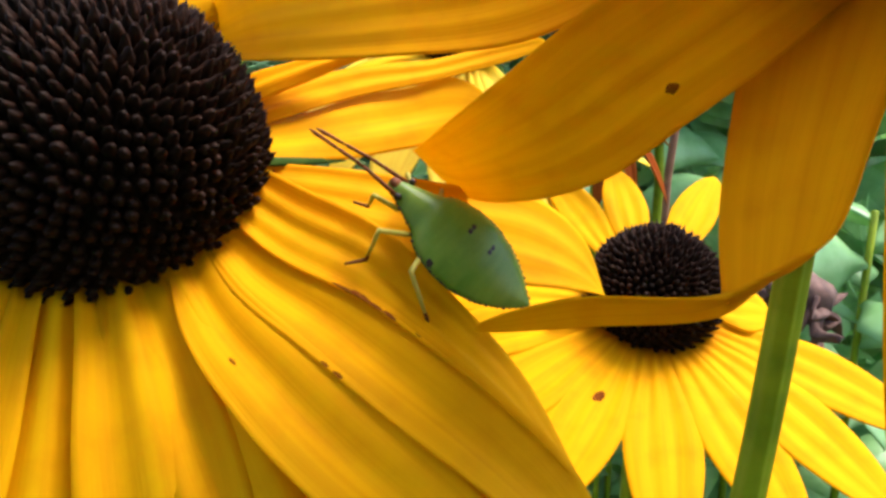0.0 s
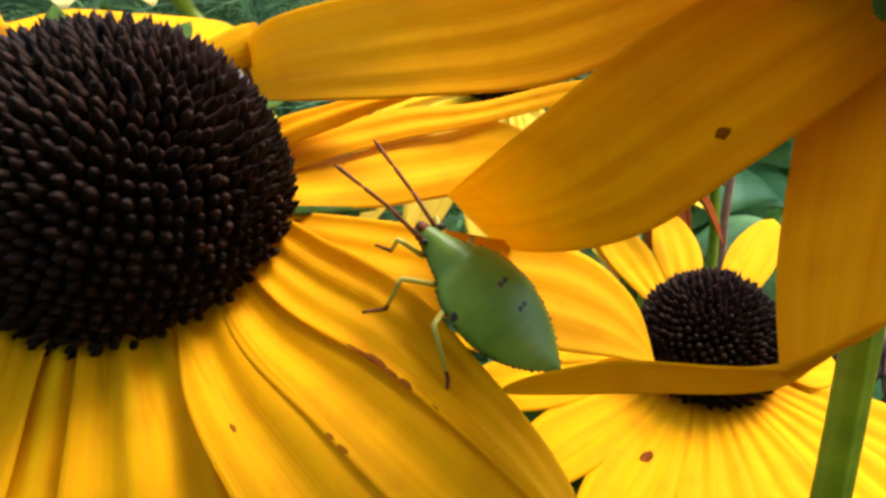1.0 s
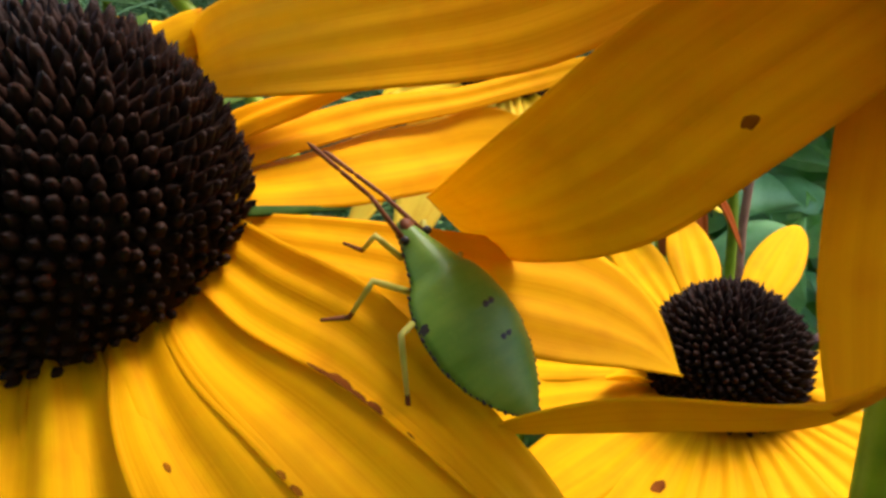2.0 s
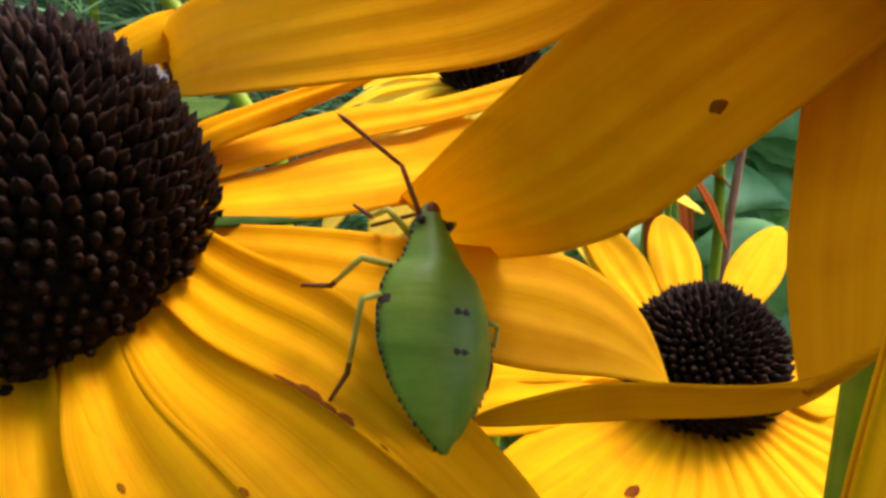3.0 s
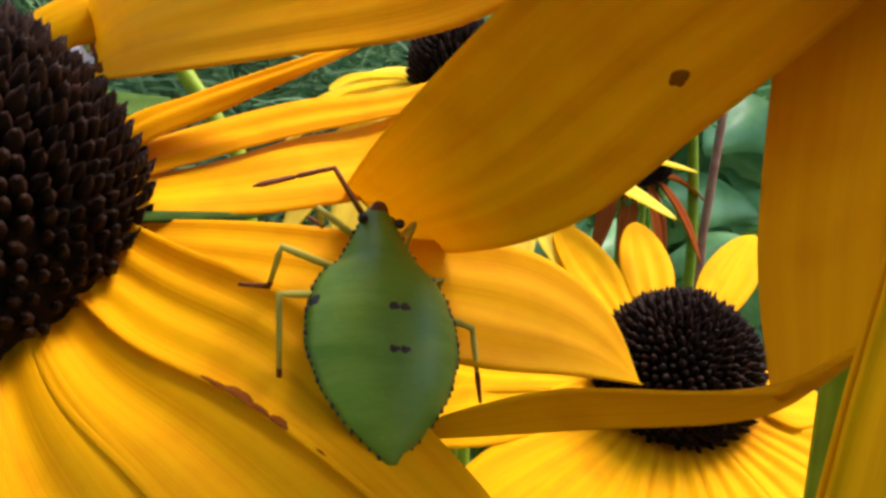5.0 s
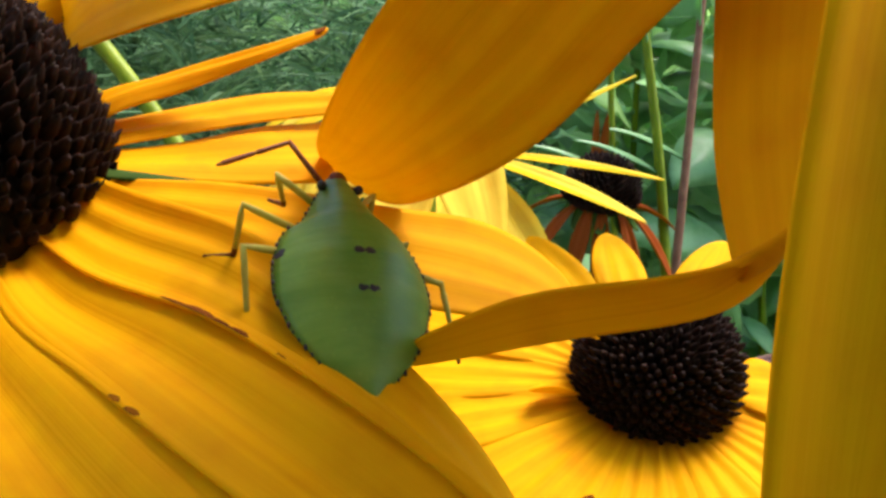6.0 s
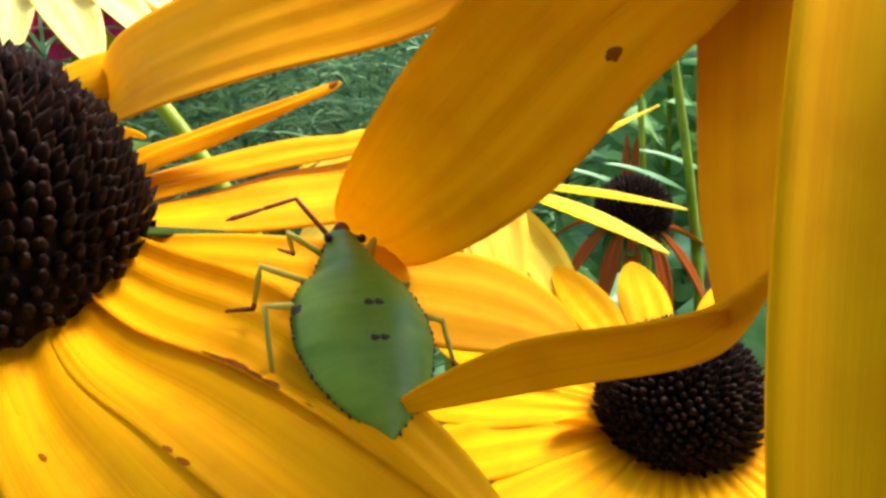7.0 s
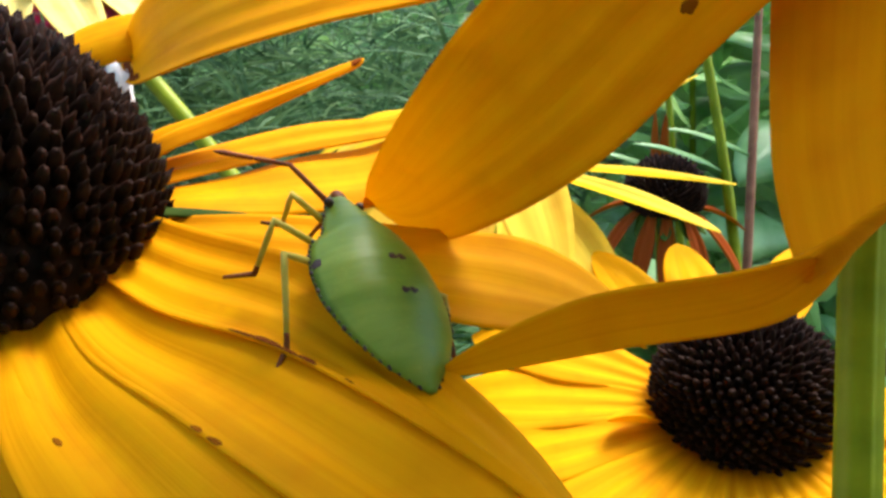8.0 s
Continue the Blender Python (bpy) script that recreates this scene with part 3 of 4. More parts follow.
def build_dry():
    """A dead flower head: a shrunken knob with twisted brown rays."""
    head = Head((4.35, 8.6, -2.75), (0.5, -0.3, 0.8), 0.30, 0.28)
    top = thing("dead_flower", head.c, "shrivelled dark brown dead flower head on a thin stem", "flower")
    rng = random.Random(11)
    for k in range(13):
        az = k * 28 + rng.uniform(-8, 8)
        r = head.ray(az, az + rng.uniform(-30, 30), rng.uniform(0.5, 1.0), rng.uniform(-0.9, 0.5), 0.10, rng.uniform(-0.3, 0.3), cup=0.8, pleat=0.1, wobble=0.25, tilt=rng.uniform(-70, 70))
        part("withered_ray", r.mesh(6, 14), DRY, top)
    knob = bmesh.new()
    bmesh.ops.create_icosphere(knob, subdivisions=3, radius=0.32, matrix=Matrix.Translation(head.c))
    for v in knob.verts:
        v.co += (v.co - head.c) * 0.35 * noise.noise(v.co * 7)
    part("knob", knob, DRY, top)
    stalk(head, top, (5.0, 10.0), 0.07)


build_dry()
BLUSH = Head((-8.2, 16.0, 4.9), (0.2, -0.9, 0.35), 0.4, 0.2)
far_flower(BLUSH, [(k * 30, k * 30 + 8, 2.5, -0.3) for k in range(12)], (-9, 19), "magenta garden flower with broad overlapping petals", MAGENTA, hw=0.8, name="garden_flower")


# ---- insect ----
BUG_GREEN = leaf_material("insect_green", (0.078, 0.152, 0.010), (0.165, 0.255, 0.034), 0.12, 260, 0.42, 0.26)


def wrinkled(mat):
    """Fine cross wrinkles, pale specks and paler body segments for the insect's back."""
    tree = mat.node_tree
    bsdf = tree.nodes["Principled BSDF"]
    place = tree.nodes.new("ShaderNodeTexCoord")
    squash = node(tree, "ShaderNodeMapping", Scale=(1.0, 0.25, 0.25))
    tree.links.new(place.outputs[3], squash.inputs[0])
    folds = node(tree, "ShaderNodeTexNoise", Scale=1500.0, Detail=3.0)
    tree.links.new(squash.outputs[0], folds.inputs[0])
    specks = node(tree, "ShaderNodeTexVoronoi", Scale=2600.0)
    tree.links.new(place.outputs[3], specks.inputs[0])
    old = bsdf.inputs["Base Color"].links[0].from_socket
    band = ramp(tree, folds.outputs[0], (0.36, (0.78, 0.86, 0.7)), (0.62, (1.12, 1.06, 1.1)))
    speck = ramp(tree, specks.outputs["Distance"], (0.05, (1.25, 1.15, 1.3)), (0.28, (1, 1, 1)))
    tree.links.new(mixed(tree, "MULTIPLY", 0.8, mixed(tree, "MULTIPLY", 0.8, old, band), speck), bsdf.inputs["Base Color"])
    bump = node(tree, "ShaderNodeBump", Strength=0.5, Distance=0.00012)
    tree.links.new(folds.outputs[0], bump.inputs["Height"])
    tree.links.new(bump.outputs[0], bsdf.inputs["Normal"])


wrinkled(BUG_GREEN)
BUG_LEG = leaf_material("insect_leg_green", (0.42, 0.37, 0.05), (0.56, 0.50, 0.12), 0.35, 400, 0.5, 0.15)
BUG_BROWN = plain("insect_brown", (0.09, 0.022, 0.006), (0.20, 0.058, 0.014), 0.55, 600.0, 0.15)
BUG_DARK = plain("insect_black", (0.015, 0.008, 0.006), (0.04, 0.02, 0.015), 0.5)


class Body:
    """The shield-shaped body: half width, back and belly along its length."""
    def __init__(self):
        self.x = (-0.505, -0.475, -0.38, -0.26, -0.12, 0.0, 0.10, 0.175, 0.20, 0.28, 0.36, 0.42, 0.455, 0.475)
        self.w = (0.012, 0.05, 0.155, 0.24, 0.290, 0.288, 0.262, 0.222, 0.170, 0.128, 0.088, 0.062, 0.040, 0.012)
        self.t = (-0.01, 0.005, 0.045, 0.085, 0.115, 0.128, 0.122, 0.110, 0.102, 0.075, 0.045, 0.028, 0.010, 0.0)

    def profile(self, x, values):
        """A soft curve through the values along the length."""
        return sum(np.interp(x + d, self.x, values) * g for d, g in ((-0.03, 0.1), (-0.015, 0.2), (0.0, 0.4), (0.015, 0.2), (0.03, 0.1)))

    def at(self, x, u, lift=0.0):
        w, t = self.profile(x, self.w), self.profile(x, self.t)
        ridge = 0.0005 * math.cos(x * 95) if -0.42 < x < 0.08 else 0.0
        return Vector((x, u * w, -0.02 + (t + 0.02 + ridge) * (1 - abs(u) ** 2.2) + lift))

    def mesh(self):
        bm = bmesh.new()
        n, m = 72, 20
        rows = []
        for j in range(n + 1):
            x = -0.505 + 0.98 * j / n
            ring = [bm.verts.new(self.at(x, -1 + 2 * i / m)) for i in range(m + 1)]
            w = np.interp(x, self.x, self.w)
            ring += [bm.verts.new((x, (1 - 2 * i / m) * w * 0.97, -0.026 - 0.075 * (w / 0.286) * (1 - (1 - 2 * i / m) ** 2))) for i in range(1, m)]
            rows.append(ring)
        k = len(rows[0])
        for a, b in zip(rows, rows[1:]):
            for i in range(k):
                bm.faces.new((a[i], a[(i + 1) % k], b[(i + 1) % k], b[i]))
        bm.faces.new(rows[0][::-1])
        bm.faces.new(rows[-1])
        return bm

    def patch(self, x, u, rx, ru, seed):
        rng = random.Random(seed)
        bm = bmesh.new()
        mid = bm.verts.new(self.at(x, u, 0.006))
        ring = []
        for k in range(14):
            a = 2 * math.pi * k / 14
            g = rng.uniform(0.7, 1.15)
            ring.append(bm.verts.new(self.at(x + rx * g * math.cos(a), max(-1, min(1, u + ru * g * math.sin(a))), 0.002)))
        for a, b in zip(ring, ring[1:] + ring[:1]):
            bm.faces.new((mid, a, b))
        return bm


def limb(points, radii):
    pts = [Vector(p) for p in points]
    line, rad = [], []
    for k in range(len(pts) - 1):
        for i in range(4):
            f = i / 4
            line.append(pts[k].lerp(pts[k + 1], f))
            rad.append(radii[k] * (1 - f) + radii[k + 1] * f)
    return tube(line + [pts[-1]], rad + [radii[-1]], 8)


BUG_UNIT = 0.95 * UNIT


def bug_part(name, bm, mat, parent, pivot=(0, 0, 0), label=""):
    """A part in the insect's own space, in plan units, turning about its pivot."""
    me = bpy.data.meshes.new(name)
    for v in bm.verts:
        v.co = (v.co - Vector(pivot)) * BUG_UNIT
    bm.to_mesh(me)
    bm.free()
    for poly in me.polygons:
        poly.use_smooth = True
    me.materials.append(mat)
    ob = new(name, me)
    ob.parent = parent
    return tagged(ob, label)


def build_bug():
    top = new("shield_bug")
    top.empty_display_size = 0.003
    tagged(top, "green shield bug nymph with dark-dotted margins on a yellow ray", "insect")
    body = Body()
    shell = bug_part("body", body.mesh(), BUG_GREEN, top)
    for k, (x, rx) in enumerate(((-0.01, 0.014), (-0.155, 0.013))):
        for u in (-0.07, 0.07):
            bug_part("back_spot", body.patch(x, u, rx, 0.075, k), BUG_DARK, shell, label="dark brown spot on the back")
    marks = bmesh.new()
    for side in (-1, 1):
        for k in range(34):
            x = -0.48 + 0.90 * k / 33
            c = body.at(x, side * 0.985)
            r = 0.0095 if k % 3 else 0.014
            bmesh.ops.create_icosphere(marks, subdivisions=1, radius=r, matrix=Matrix.Translation(c) @ Matrix.Diagonal((1.1, 0.55, 0.6, 1)))
    bug_part("margin_dots", marks, BUG_DARK, shell, label="row of dark dots along the margin")
    for side in (-1, 1):
        bug_part("margin_blotch", body.patch(0.04, side * 0.93, 0.022, 0.06, 9), BUG_DARK, shell)
        eye = bmesh.new()
        bmesh.ops.create_icosphere(eye, subdivisions=2, radius=0.02, matrix=Matrix.Translation((0.385, side * 0.074, 0.015)))
        bug_part("eye", eye, BUG_DARK, top)
    face = bmesh.new()
    bmesh.ops.create_icosphere(face, subdivisions=2, radius=1.0, matrix=Matrix.Translation((0.437, 0, 0.004)) @ Matrix.Diagonal((0.042, 0.036, 0.022, 1)))
    bug_part("snout", face, BUG_BROWN, top)
    legs = (("front_leg", ((0.34, 0.08, -0.05), (0.38, 0.25, 0.03), (0.44, 0.17, -0.18), (0.50, 0.22, -0.23))),
            ("front_leg", ((0.33, -0.07, -0.05), (0.44, -0.17, -0.06), (0.40, -0.19, -0.20), (0.43, -0.22, -0.24))),
            ("middle_leg", ((0.20, 0.14, -0.06), (0.19, 0.38, 0.03), (0.15, 0.36, -0.20), (0.16, 0.46, -0.25))),
            ("middle_leg", ((0.20, -0.13, -0.06), (0.22, -0.28, -0.08), (0.13, -0.26, -0.22), (0.13, -0.30, -0.27))),
            ("hind_leg", ((0.10, 0.17, -0.06), (0.03, 0.38, 0.02), (-0.19, 0.31, -0.20), (-0.28, 0.35, -0.27))),
            ("hind_leg", ((0.08, -0.17, -0.06), (0.02, -0.38, -0.06), (-0.13, -0.46, -0.20), (-0.20, -0.50, -0.27))))
    limbs = []
    for name, pts in legs:
        p = [Vector(q) for q in pts]
        leg = bug_part(name, limb((p[0], p[1], p[1].lerp(p[2], 0.86)), (0.014, 0.013, 0.009)), BUG_LEG, top, p[0])
        leg.location = p[0] * BUG_UNIT
        bug_part("foot", limb((p[1].lerp(p[2], 0.84), p[2], p[3]), (0.0098, 0.011, 0.007)), BUG_BROWN, leg, p[0], "brown foot")
        limbs.append(leg)
    feelers = []
    for side in (1, -1):
        base = (0.40, 0.062 * side, 0.0)
        feeler = bug_part("antenna", limb((base, (0.62, 0.062 * side, 0.0)), (0.012, 0.010)), BUG_BROWN, top, base, "red-brown antenna")
        feeler.location = Vector(base) * BUG_UNIT
        whip = limb(((0, 0, 0), (0.015, 0, 0), (0.15, 0.0, 0), (0.165, 0, 0), (0.175, 0, 0), (0.30, 0, 0), (0.335, 0, 0)), (0.006, 0.009, 0.010, 0.005, 0.009, 0.011, 0.003))
        end = bug_part("antenna_tip", whip, BUG_BROWN, feeler)
        end.location = Vector((0.215, 0, 0)) * BUG_UNIT
        feelers.append((feeler, end))
    return top, feelers, limbs


bug, bug_feelers, bug_legs = build_bug()


# ---- leaves and stems behind the flowers ----
def leaf(base, tip, hw, droop=0.3, twist=0.0, mat=LEAF, parent=None, name="leaf", cells=(6, 12)):
    a, d = Vector(base), Vector(tip)
    up = Vector((0, 0, 1))
    way = (d - a).normalized()
    side = Vector((0.25, -0.6, 0.75)).cross(way)
    side = side.normalized() if side.length > 0.05 else Vector((1, 0, 0))
    side = Matrix.Rotation(twist, 3, way) @ side
    lift = (d - a).length * droop
    r = Ribbon((a, a.lerp(d, 0.33) + up * lift, a.lerp(d, 0.7) + up * lift, d), side, side, hw, cup=-0.35, pleat=0.02, base=0.12, belly=0.42, tip=1.3, waves=1.0, wobble=0.04)
    return part(name, r.mesh(*cells, thick=0.02), mat, parent)


def leafy_stem(foot, crown, count, length, hw, seed, label, low=0.35, stem_mat=STEM, radius=0.12):
    rng = random.Random(seed)
    top = thing("leafy_plant", foot, label, "plant", "garden plants")
    a, d = Vector(foot), Vector(crown)
    mid = a.lerp(d, 0.5) + Vector((rng.uniform(-1, 1), rng.uniform(-1, 1), 0))
    line = [bezier((a, mid, mid.lerp(d, 0.5), d), k / 14) for k in range(15)]
    part("stem", tube(line, [radius * (1.2 - 0.7 * k / 14) for k in range(15)], 8), stem_mat, top)
    for k in range(count):
        f = low + (1 - low) * (k + rng.random() * 0.6) / count
        p = bezier((a, mid, mid.lerp(d, 0.5), d), min(1, f))
        az = k * 2.4 + rng.uniform(-0.5, 0.5)
        g = length * rng.uniform(0.7, 1.15) * (1.1 - 0.45 * f)
        end = p + Vector((math.cos(az), math.sin(az), rng.uniform(-0.25, 0.55))) * g
        leaf(p, end, hw * g / length, rng.uniform(0.05, 0.25), rng.uniform(-0.6, 0.6), LEAF, top)
    return top


for k, (foot, crown, count, length, hw) in enumerate((
        ((7, 17, -50), (6.2, 15.5, 2.6), 34, 3.4, 1.0), ((4.4, 20, -50), (4.6, 18, 4.4), 36, 3.6, 1.1), ((10, 22, -50), (10.5, 20, 6), 36, 4.2, 1.3),
        ((3.2, 15, -50), (3.4, 14.2, -1.6), 30, 3.0, 0.9), ((7.5, 13, -50), (7.2, 12.2, -2.4), 28, 3.2, 1.0), ((0.5, 17, -50), (0.6, 15.5, -3.0), 28, 3.2, 0.8),
        ((-2, 16, -50), (-2.5, 15, -4.4), 26, 3.0, 0.8), ((8, 26, -50), (7.6, 25, 9), 34, 4.4, 1.4))):
    leafy_stem(foot, crown, count, length, hw, 20 + k, "garden plant with smooth oval blue-green leaves", 0.72)


def bare_stalk(line, radius, mat, label):
    pts = [Vector(q) for q in line]
    top = thing("flower_stalk", (pts[-1].x, pts[-1].y, -50), label, "stem", "bare stalks")
    run = [bezier(pts[:4], k / 12) for k in range(13)] + [pts[3].lerp(pts[4], k / 8) for k in range(1, 9)]
    part("stalk", tube(run, [radius * (0.7 + 0.02 * k) for k in range(21)], 8), mat, top)
    for k in (4, 9):
        p = run[k]
        leaf(p, p + Vector((0.9 - 0.25 * k, -0.3, 0.5)), 0.13, 0.1, 0.4, LEAF, top)
    return top


REDDISH = plain("reddish_stem", (0.20, 0.07, 0.04), (0.33, 0.14, 0.08), 0.6)
bare_stalk(((3.15, 12.4, 2.6), (3.25, 12.4, 1.4), (3.5, 12.3, 0.2), (3.6, 12.3, -2.0), (3.4, 13, -50)), 0.085, STEM, "bright green upright flower stalk with small leaves")
bare_stalk(((2.85, 13.0, 2.2), (2.9, 13.0, 1.2), (2.9, 13.0, 0.2), (3.0, 13.0, -2.0), (3.2, 14, -50)), 0.06, STEM, "thin green upright flower stalk with small leaves")
bare_stalk(((4.45, 13.2, 3.2), (4.3, 13.2, 1.7), (4.2, 13.1, 0.6), (3.95, 13.0, -2.0), (4.2, 14, -50)), 0.075, REDDISH, "reddish-brown upright flower stalk with small leaves")


def thicket(name, label, mat, count, box, length, hw, seed):
    """Leaves beyond counting, behind the bed."""
    rng = random.Random(seed)
    verts, faces = [], []
    (x0, x1), (y0, y1), (z0, z1) = box
    for k in range(count):
        p = Vector((rng.uniform(x0, x1), rng.uniform(y0, y1), rng.uniform(z0, z1)))
        way = Vector((rng.uniform(-1, 1), rng.uniform(-1, 0.3), rng.uniform(-0.7, 0.8))).normalized()
        side = way.cross(Vector((rng.uniform(-0.4, 0.6), rng.uniform(-1.3, 0.1), 1))).normalized()
        nrm = way.cross(side)
        g = rng.uniform(0.6, 1.2)
        b = len(verts)
        for f, w, h in ((0, 0.08, 0), (0.3, 0.9, 0.06), (0.6, 0.85, 0.05), (0.85, 0.4, -0.02), (1.0, 0.04, -0.1)):
            c = p + way * length * g * f + nrm * (h * length)
            for u, l in ((-1, 0.05), (0, -0.03), (1, 0.05)):
                verts.append((c + side * hw * g * w * u + nrm * (l * length) + EYE) * UNIT)
        for j in range(4):
            for i in range(2):
                q = b + j * 3 + i
                faces.append((q, q + 1, q + 4, q + 3))
    me = bpy.data.meshes.new(name)
    me.from_pydata([tuple(v) for v in verts], [], faces)
    me.materials.append(mat)
    ob = new(name, me)
    return tagged(ob, label, "foliage", kind="stuff")


thicket("hedge_leaves", "dense dark green hedge leaves behind the flower bed", LEAF, 9000, ((-70, 75), (38, 60), (-50, 19)), 5.0, 1.6, 3)
# Unseen hedge behind the camera, added to hold back low skylight.
thicket("hedge_leaves", "dense dark green hedge leaves added out of view to block low skylight", LEAF, 5000, ((-80, 80), (-75, -45), (-50, 45)), 6.0, 2.2, 13)
# Flat dark sheet; the shade between hedge leaves is put into its colour.
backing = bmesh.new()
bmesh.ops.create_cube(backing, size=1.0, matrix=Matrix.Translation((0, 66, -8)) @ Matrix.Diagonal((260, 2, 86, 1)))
tagged(part("backdrop", backing, plain("deep_shade_green", (0.008, 0.02, 0.008), (0.02, 0.045, 0.018), 0.9, 40), None), "dark sheet standing in for the shade deep in the hedge", "hedge", kind="structure")
thicket("low_leaves", "mixed green leaves low in the flower bed", LEAF, 2600, ((-14, 20), (16, 34), (-26, -3)), 3.2, 0.9, 4)


# Lighter copy of the broad leaf green; sunlight is painted into it.
LEAF_SUNLIT = leaf_material("sunlit_leaf_green", (0.24, 0.46, 0.14), (0.52, 0.74, 0.34), 0.5, 120, 0.35, 0.5)
thicket("sunlit_leaves", "rounded green leaves coloured lighter as if catching the sun", LEAF_SUNLIT, 900, ((2.6, 15), (15.5, 23), (-7, 6)), 1.5, 0.5, 21)


def feathery(name, label, count, box, seed):
    """Fine thread-leaved shoots: upright stems set with curved needles."""
    rng = random.Random(seed)
    verts, faces = [], []

    def strip(p, way, length, w, bend):
        side = way.cross(Vector((rng.uniform(-1, 1), rng.uniform(-1, 0), rng.uniform(-0.5, 1)))).normalized()
        b = len(verts)
        for j in range(5):
            f = j / 4
            c = p + way * length * f + bend * (f * f * length)
            ww = w * (1 - 0.8 * f)
            verts.append((c + side * ww + EYE) * UNIT)
            verts.append((c - side * ww + way.cross(side) * ww * 0.6 + EYE) * UNIT)
        for j in range(4):
            q = b + 2 * j
            faces.append((q, q + 1, q + 3, q + 2))

    (x0, x1), (y0, y1), (z0, z1) = box
    for k in range(count):
        foot = Vector((rng.uniform(x0, x1), rng.uniform(y0, y1), z0 - rng.uniform(0, 6)))
        high = rng.uniform(0.55, 1.0) * (z1 - z0) + 6
        lean = Vector((rng.uniform(-0.25, 0.25), rng.uniform(-0.25, 0.25), 1)).normalized()
        strip(foot, lean, high, 0.09, Vector((0, 0, 0)))
        for i in range(int(high * 7)):
            f = rng.random()
            p = foot + lean * high * f
            az = rng.uniform(0, 6.3)
            way = Vector((math.cos(az), math.sin(az), rng.uniform(0.3, 1.3))).normalized()
            strip(p, way, rng.uniform(1.2, 2.6), 0.05, Vector((way.x * 0.3, way.y * 0.3, -0.35)))
    me = bpy.data.meshes.new(name)
    me.from_pydata([tuple(v) for v in verts], [], faces)
    me.materials.append(FENNEL)
    ob = new(name, me)
    return tagged(ob, label, "foliage", kind="stuff")


feathery("feathery_shoots", "thread-leaved feathery green shoots behind the flowers", 240, ((-20, -0.5), (15, 34), (-12, 7)), 8)


# ---- movement ----
PIVOT_MAIN, PIVOT_OVER = Vector((-1.5, 3.518, -2.423)), Vector((2.0, 3.445, -1.89))
SWAY_MAIN = [
    (0.0, -0.111, 0.223, 0.109, 9.93, 3.98, -0.09),
    (0.5, -0.129, 0.262, 0.108, 11.11, 4.28, -0.97),
    (1.0, -0.112, 0.286, 0.072, 10.54, 4.67, -2.35),
    (1.5, -0.102, 0.284, 0.055, 10.63, 3.39, -3.07),
    (3.0, 0.086, 0.029, 0.025, 5.29, -0.65, -2.50),
    (3.5, 0.099, 0.052, 0.012, 5.20, -0.89, -2.33),
    (4.0, 0.080, 0.077, 0.020, 5.14, -1.50, -2.78),
    (5.5, 0.123, -0.077, -0.027, 2.97, -2.46, -2.36),
    (6.0, 0.050, -0.014, 0.024, 0.78, -0.71, -1.20),
    (6.5, 0.098, -0.039, 0.020, 2.89, -0.04, 1.03),
    (7.0, 0.049, 0.082, 0.033, 3.20, -1.36, 0.09),
    (7.5, -0.056, 0.185, 0.098, 0.40, -0.71, -0.33),
    (8.0, -0.028, 0.202, 0.100, 0.55, -0.31, 1.55),
]
SWAY_OVER = [
    (0.0, 0.002, -0.126, 0.013, 1.19, -0.26, -2.33),
    (0.5, -0.002, -0.093, 0.022, 0.85, -0.39, -2.58),
    (1.0, 0.008, -0.084, -0.040, 1.15, 0.35, -2.57),
    (1.5, 0.020, -0.012, -0.026, 3.52, -0.74, -1.67),
    (3.0, 0.119, 0.086, 0.090, -0.09, -2.52, 1.02),
    (3.5, 0.129, 0.036, 0.110, 1.42, -3.45, -0.07),
    (4.0, 0.083, 0.042, 0.125, 0.36, -3.33, 0.02),
    (5.5, 0.120, 0.075, 0.106, 2.68, -3.82, 0.61),
    (6.0, 0.123, 0.120, 0.127, 3.58, -4.22, -0.58),
    (6.5, 0.138, -0.028, 0.139, -1.29, -3.43, 1.14),
    (7.0, 0.080, 0.001, 0.126, -2.54, -2.45, 1.26),
    (7.5, -0.007, 0.374, 0.086, -2.51, -0.08, 3.85),
    (8.0, -0.020, 0.389, 0.053, -5.09, 1.87, 4.39),
]
HINGE = [(0.0, -12), (0.5, -11), (1.0, -5), (1.5, 3), (3.0, 7), (3.5, 8.5), (4.0, 8.5), (5.5, 7), (6.0, 6.5), (6.5, 2), (7.0, 4), (7.5, 7), (8.0, 5)]
BUG_WAY = [
    (0.0, 0.085, 3.615, -0.858, -30.7, -41.0, 170.1),
    (0.5, 0.083, 3.595, -0.867, -30.6, -41.0, 169.9),
    (1.0, 0.096, 3.623, -0.882, -30.1, -44.3, 171.5),
    (1.5, 0.069, 3.628, -0.910, -24.9, -43.6, 171.5),
    (3.0, 0.127, 3.484, -0.829, 34.3, -58.4, 102.7),
    (3.5, 0.134, 3.511, -0.841, 34.3, -50.6, 104.7),
    (4.0, 0.091, 3.532, -0.821, 34.5, -50.7, 105.0),
    (5.5, 0.124, 3.471, -0.906, 9.3, -51.1, 103.5),
    (6.0, 0.119, 3.568, -0.941, 11.8, -46.5, 108.0),
    (6.5, 0.127, 3.556, -0.893, 11.0, -46.8, 108.4),
    (7.0, 0.082, 3.606, -0.896, 6.8, -49.7, 116.1),
    (7.5, 0.006, 3.788, -0.870, 14.8, -44.6, 117.9),
    (8.0, -0.058, 3.889, -0.817, 15.4, -44.0, 126.5),
]
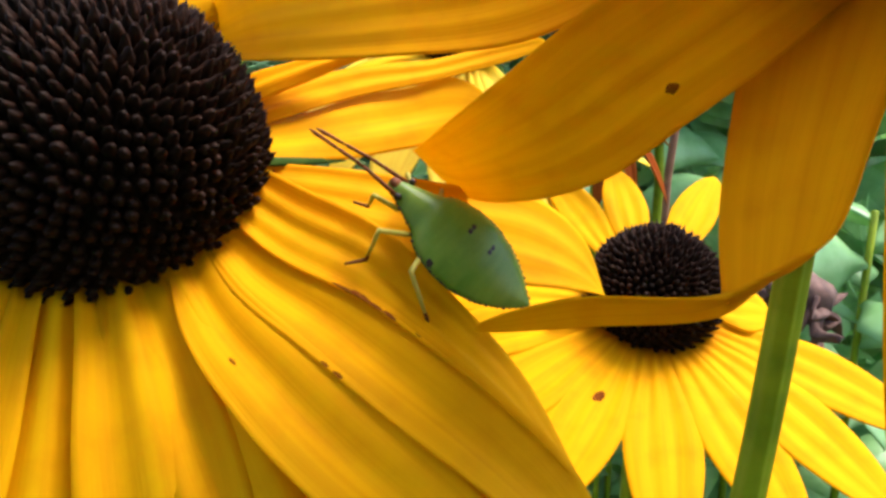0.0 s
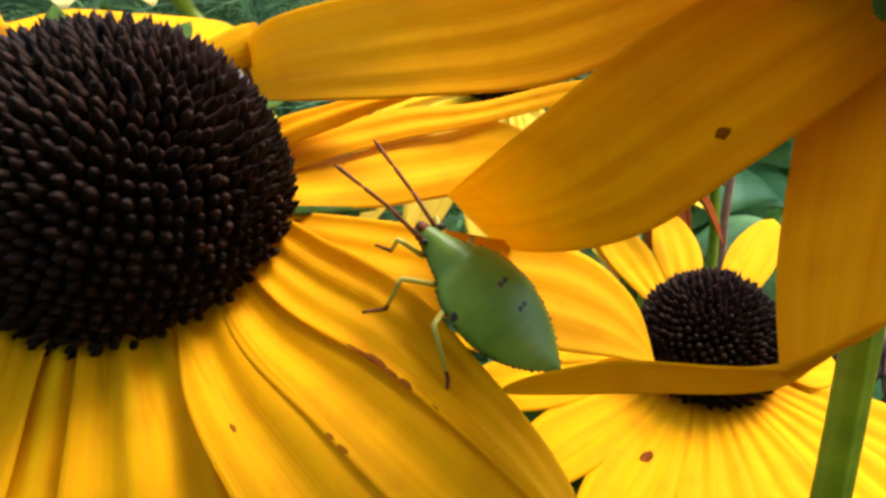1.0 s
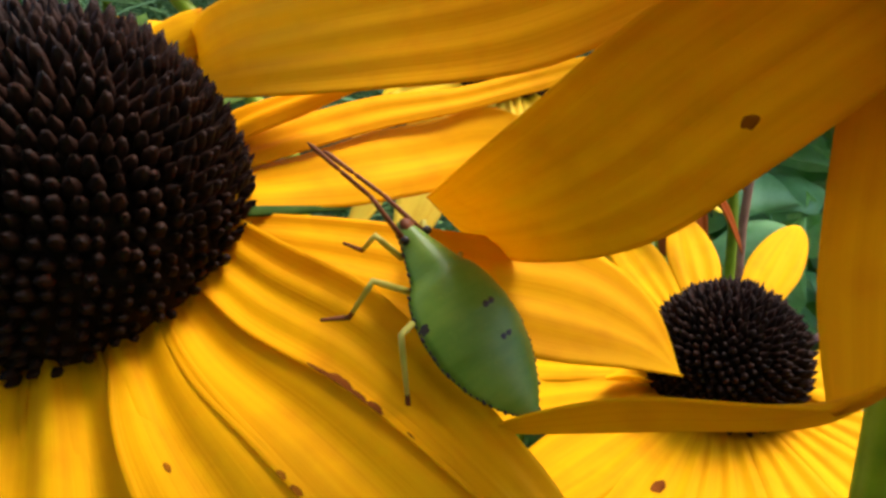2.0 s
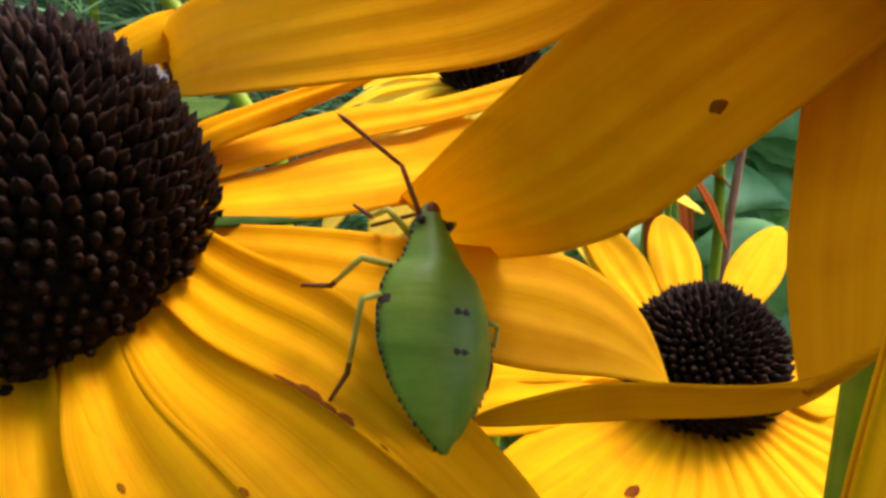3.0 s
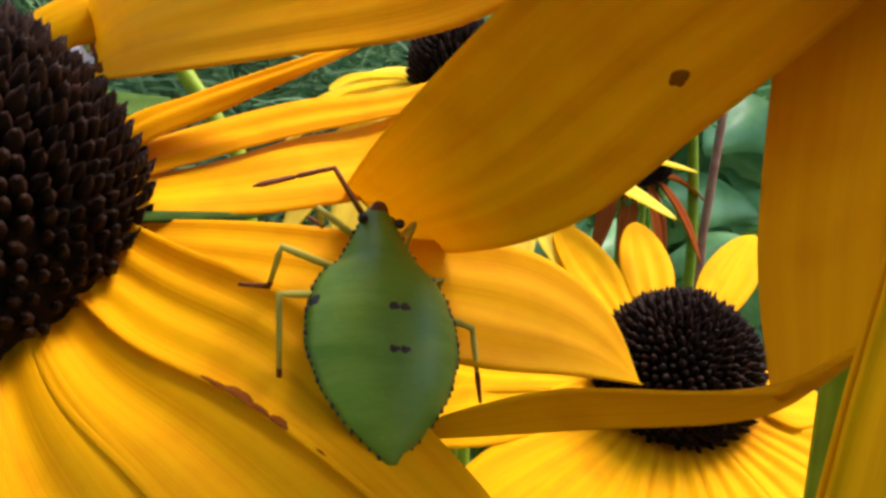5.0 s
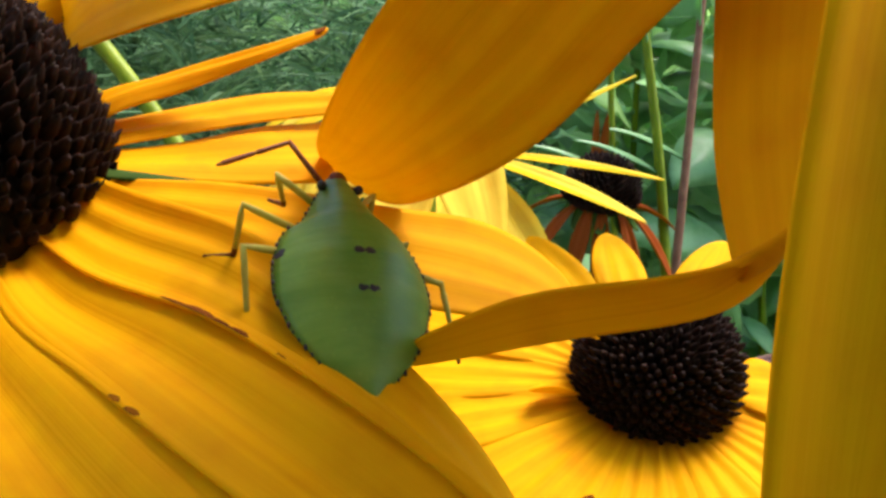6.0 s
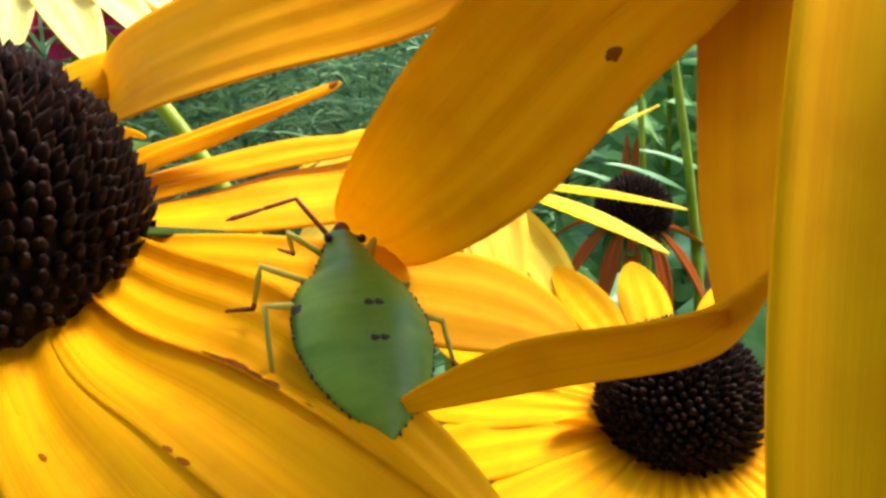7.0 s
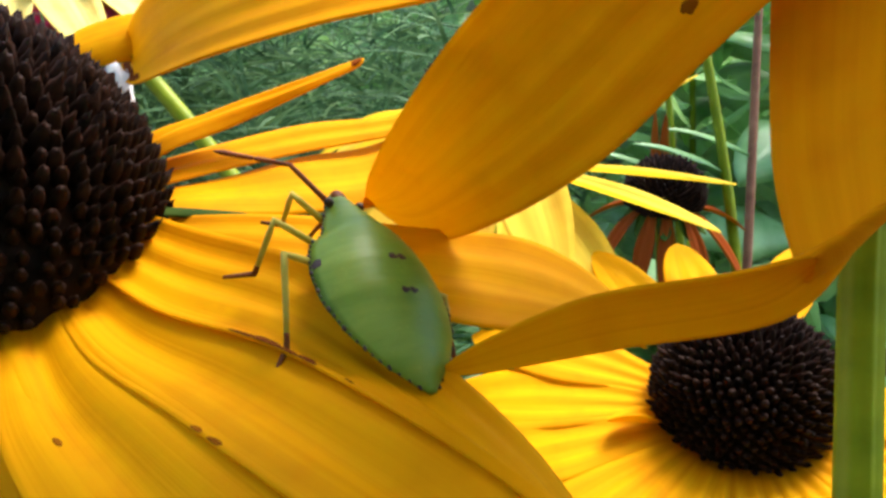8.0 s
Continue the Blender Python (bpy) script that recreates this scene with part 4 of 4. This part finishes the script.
# basal joint and tip of the antennae: seconds, then turn and lift of each in degrees, for one side and the other
FEELERS = [
    (0.0, 0, 0, 10, 0, 12, 0, 6, 0), (0.6, 0, 0, 10, 0, 8, 0, 6, 0), (1.0, 0, 0, 10, 0, -16, 0, 5, 0), (1.7, 0, 0, 12, 0, 8, 0, 6, 0),
    (2.8, 27, 5, 40, 0, -4, -60, 0, -20), (4.2, 30, 5, 44, 0, -4, -60, 0, -20),
    (5.3, 36, 10, 88, 0, 4, -60, 0, -20), (6.5, 36, 10, 85, 0, 4, -60, 0, -20), (8.0, 34, 5, 60, 0, 4, -60, 0, -20),
]
# turn of the legs at the hip in degrees, in the order in which they were built
LEGS = [(0.0, -38, 0, -36, 10, -14, -40), (1.7, -34, 0, -34, 10, -14, -40), (2.8, 0, 0, 6, 0, 4, 0), (4.2, 0, 0, 6, 0, 4, 0), (5.3, -4, 0, -8, 0, -4, 0), (6.5, -4, 0, -8, 0, -4, 0), (8.0, 0, 0, -6, 0, -8, -10)]


def swayed(rest, pivot, row):
    t, x, y, z, a, b, c = row
    p = (pivot + EYE) * UNIT
    m = Matrix.Translation(p + Vector((x, y, z)) * UNIT) @ Euler([radians(v) for v in (a, b, c)]).to_matrix().to_4x4() @ Matrix.Translation(-p)
    return t, m @ Matrix.Translation(rest)


def motions():
    rest = main_flower.location.copy()
    walk(main_flower, [swayed(rest, PIVOT_MAIN, r) for r in SWAY_MAIN])
    rest = over_flower.location.copy()
    walk(over_flower, [swayed(rest, PIVOT_OVER, r) for r in SWAY_OVER])
    hinge = hinged_petal.location.copy()
    walk(hinged_petal, [(t, pose(*hinge, 0, a, 0)) for t, a in HINGE])
    walk(bug, [(t, pose(*spot(x, y, z), a, b, c)) for t, x, y, z, a, b, c in BUG_WAY])
    for k, leg in enumerate(bug_legs):
        hip = leg.location.copy()
        walk(leg, [(r[0], pose(*hip, 0, 0, r[1 + k])) for r in LEGS])
    for k, (feeler, end) in enumerate(bug_feelers):
        base, tip = feeler.location.copy(), end.location.copy()
        walk(feeler, [(r[0], pose(*base, 0, -r[2 + 4 * k], r[1 + 4 * k])) for r in FEELERS])
        walk(end, [(r[0], pose(*tip, 0, -r[4 + 4 * k], r[3 + 4 * k])) for r in FEELERS])


motions()
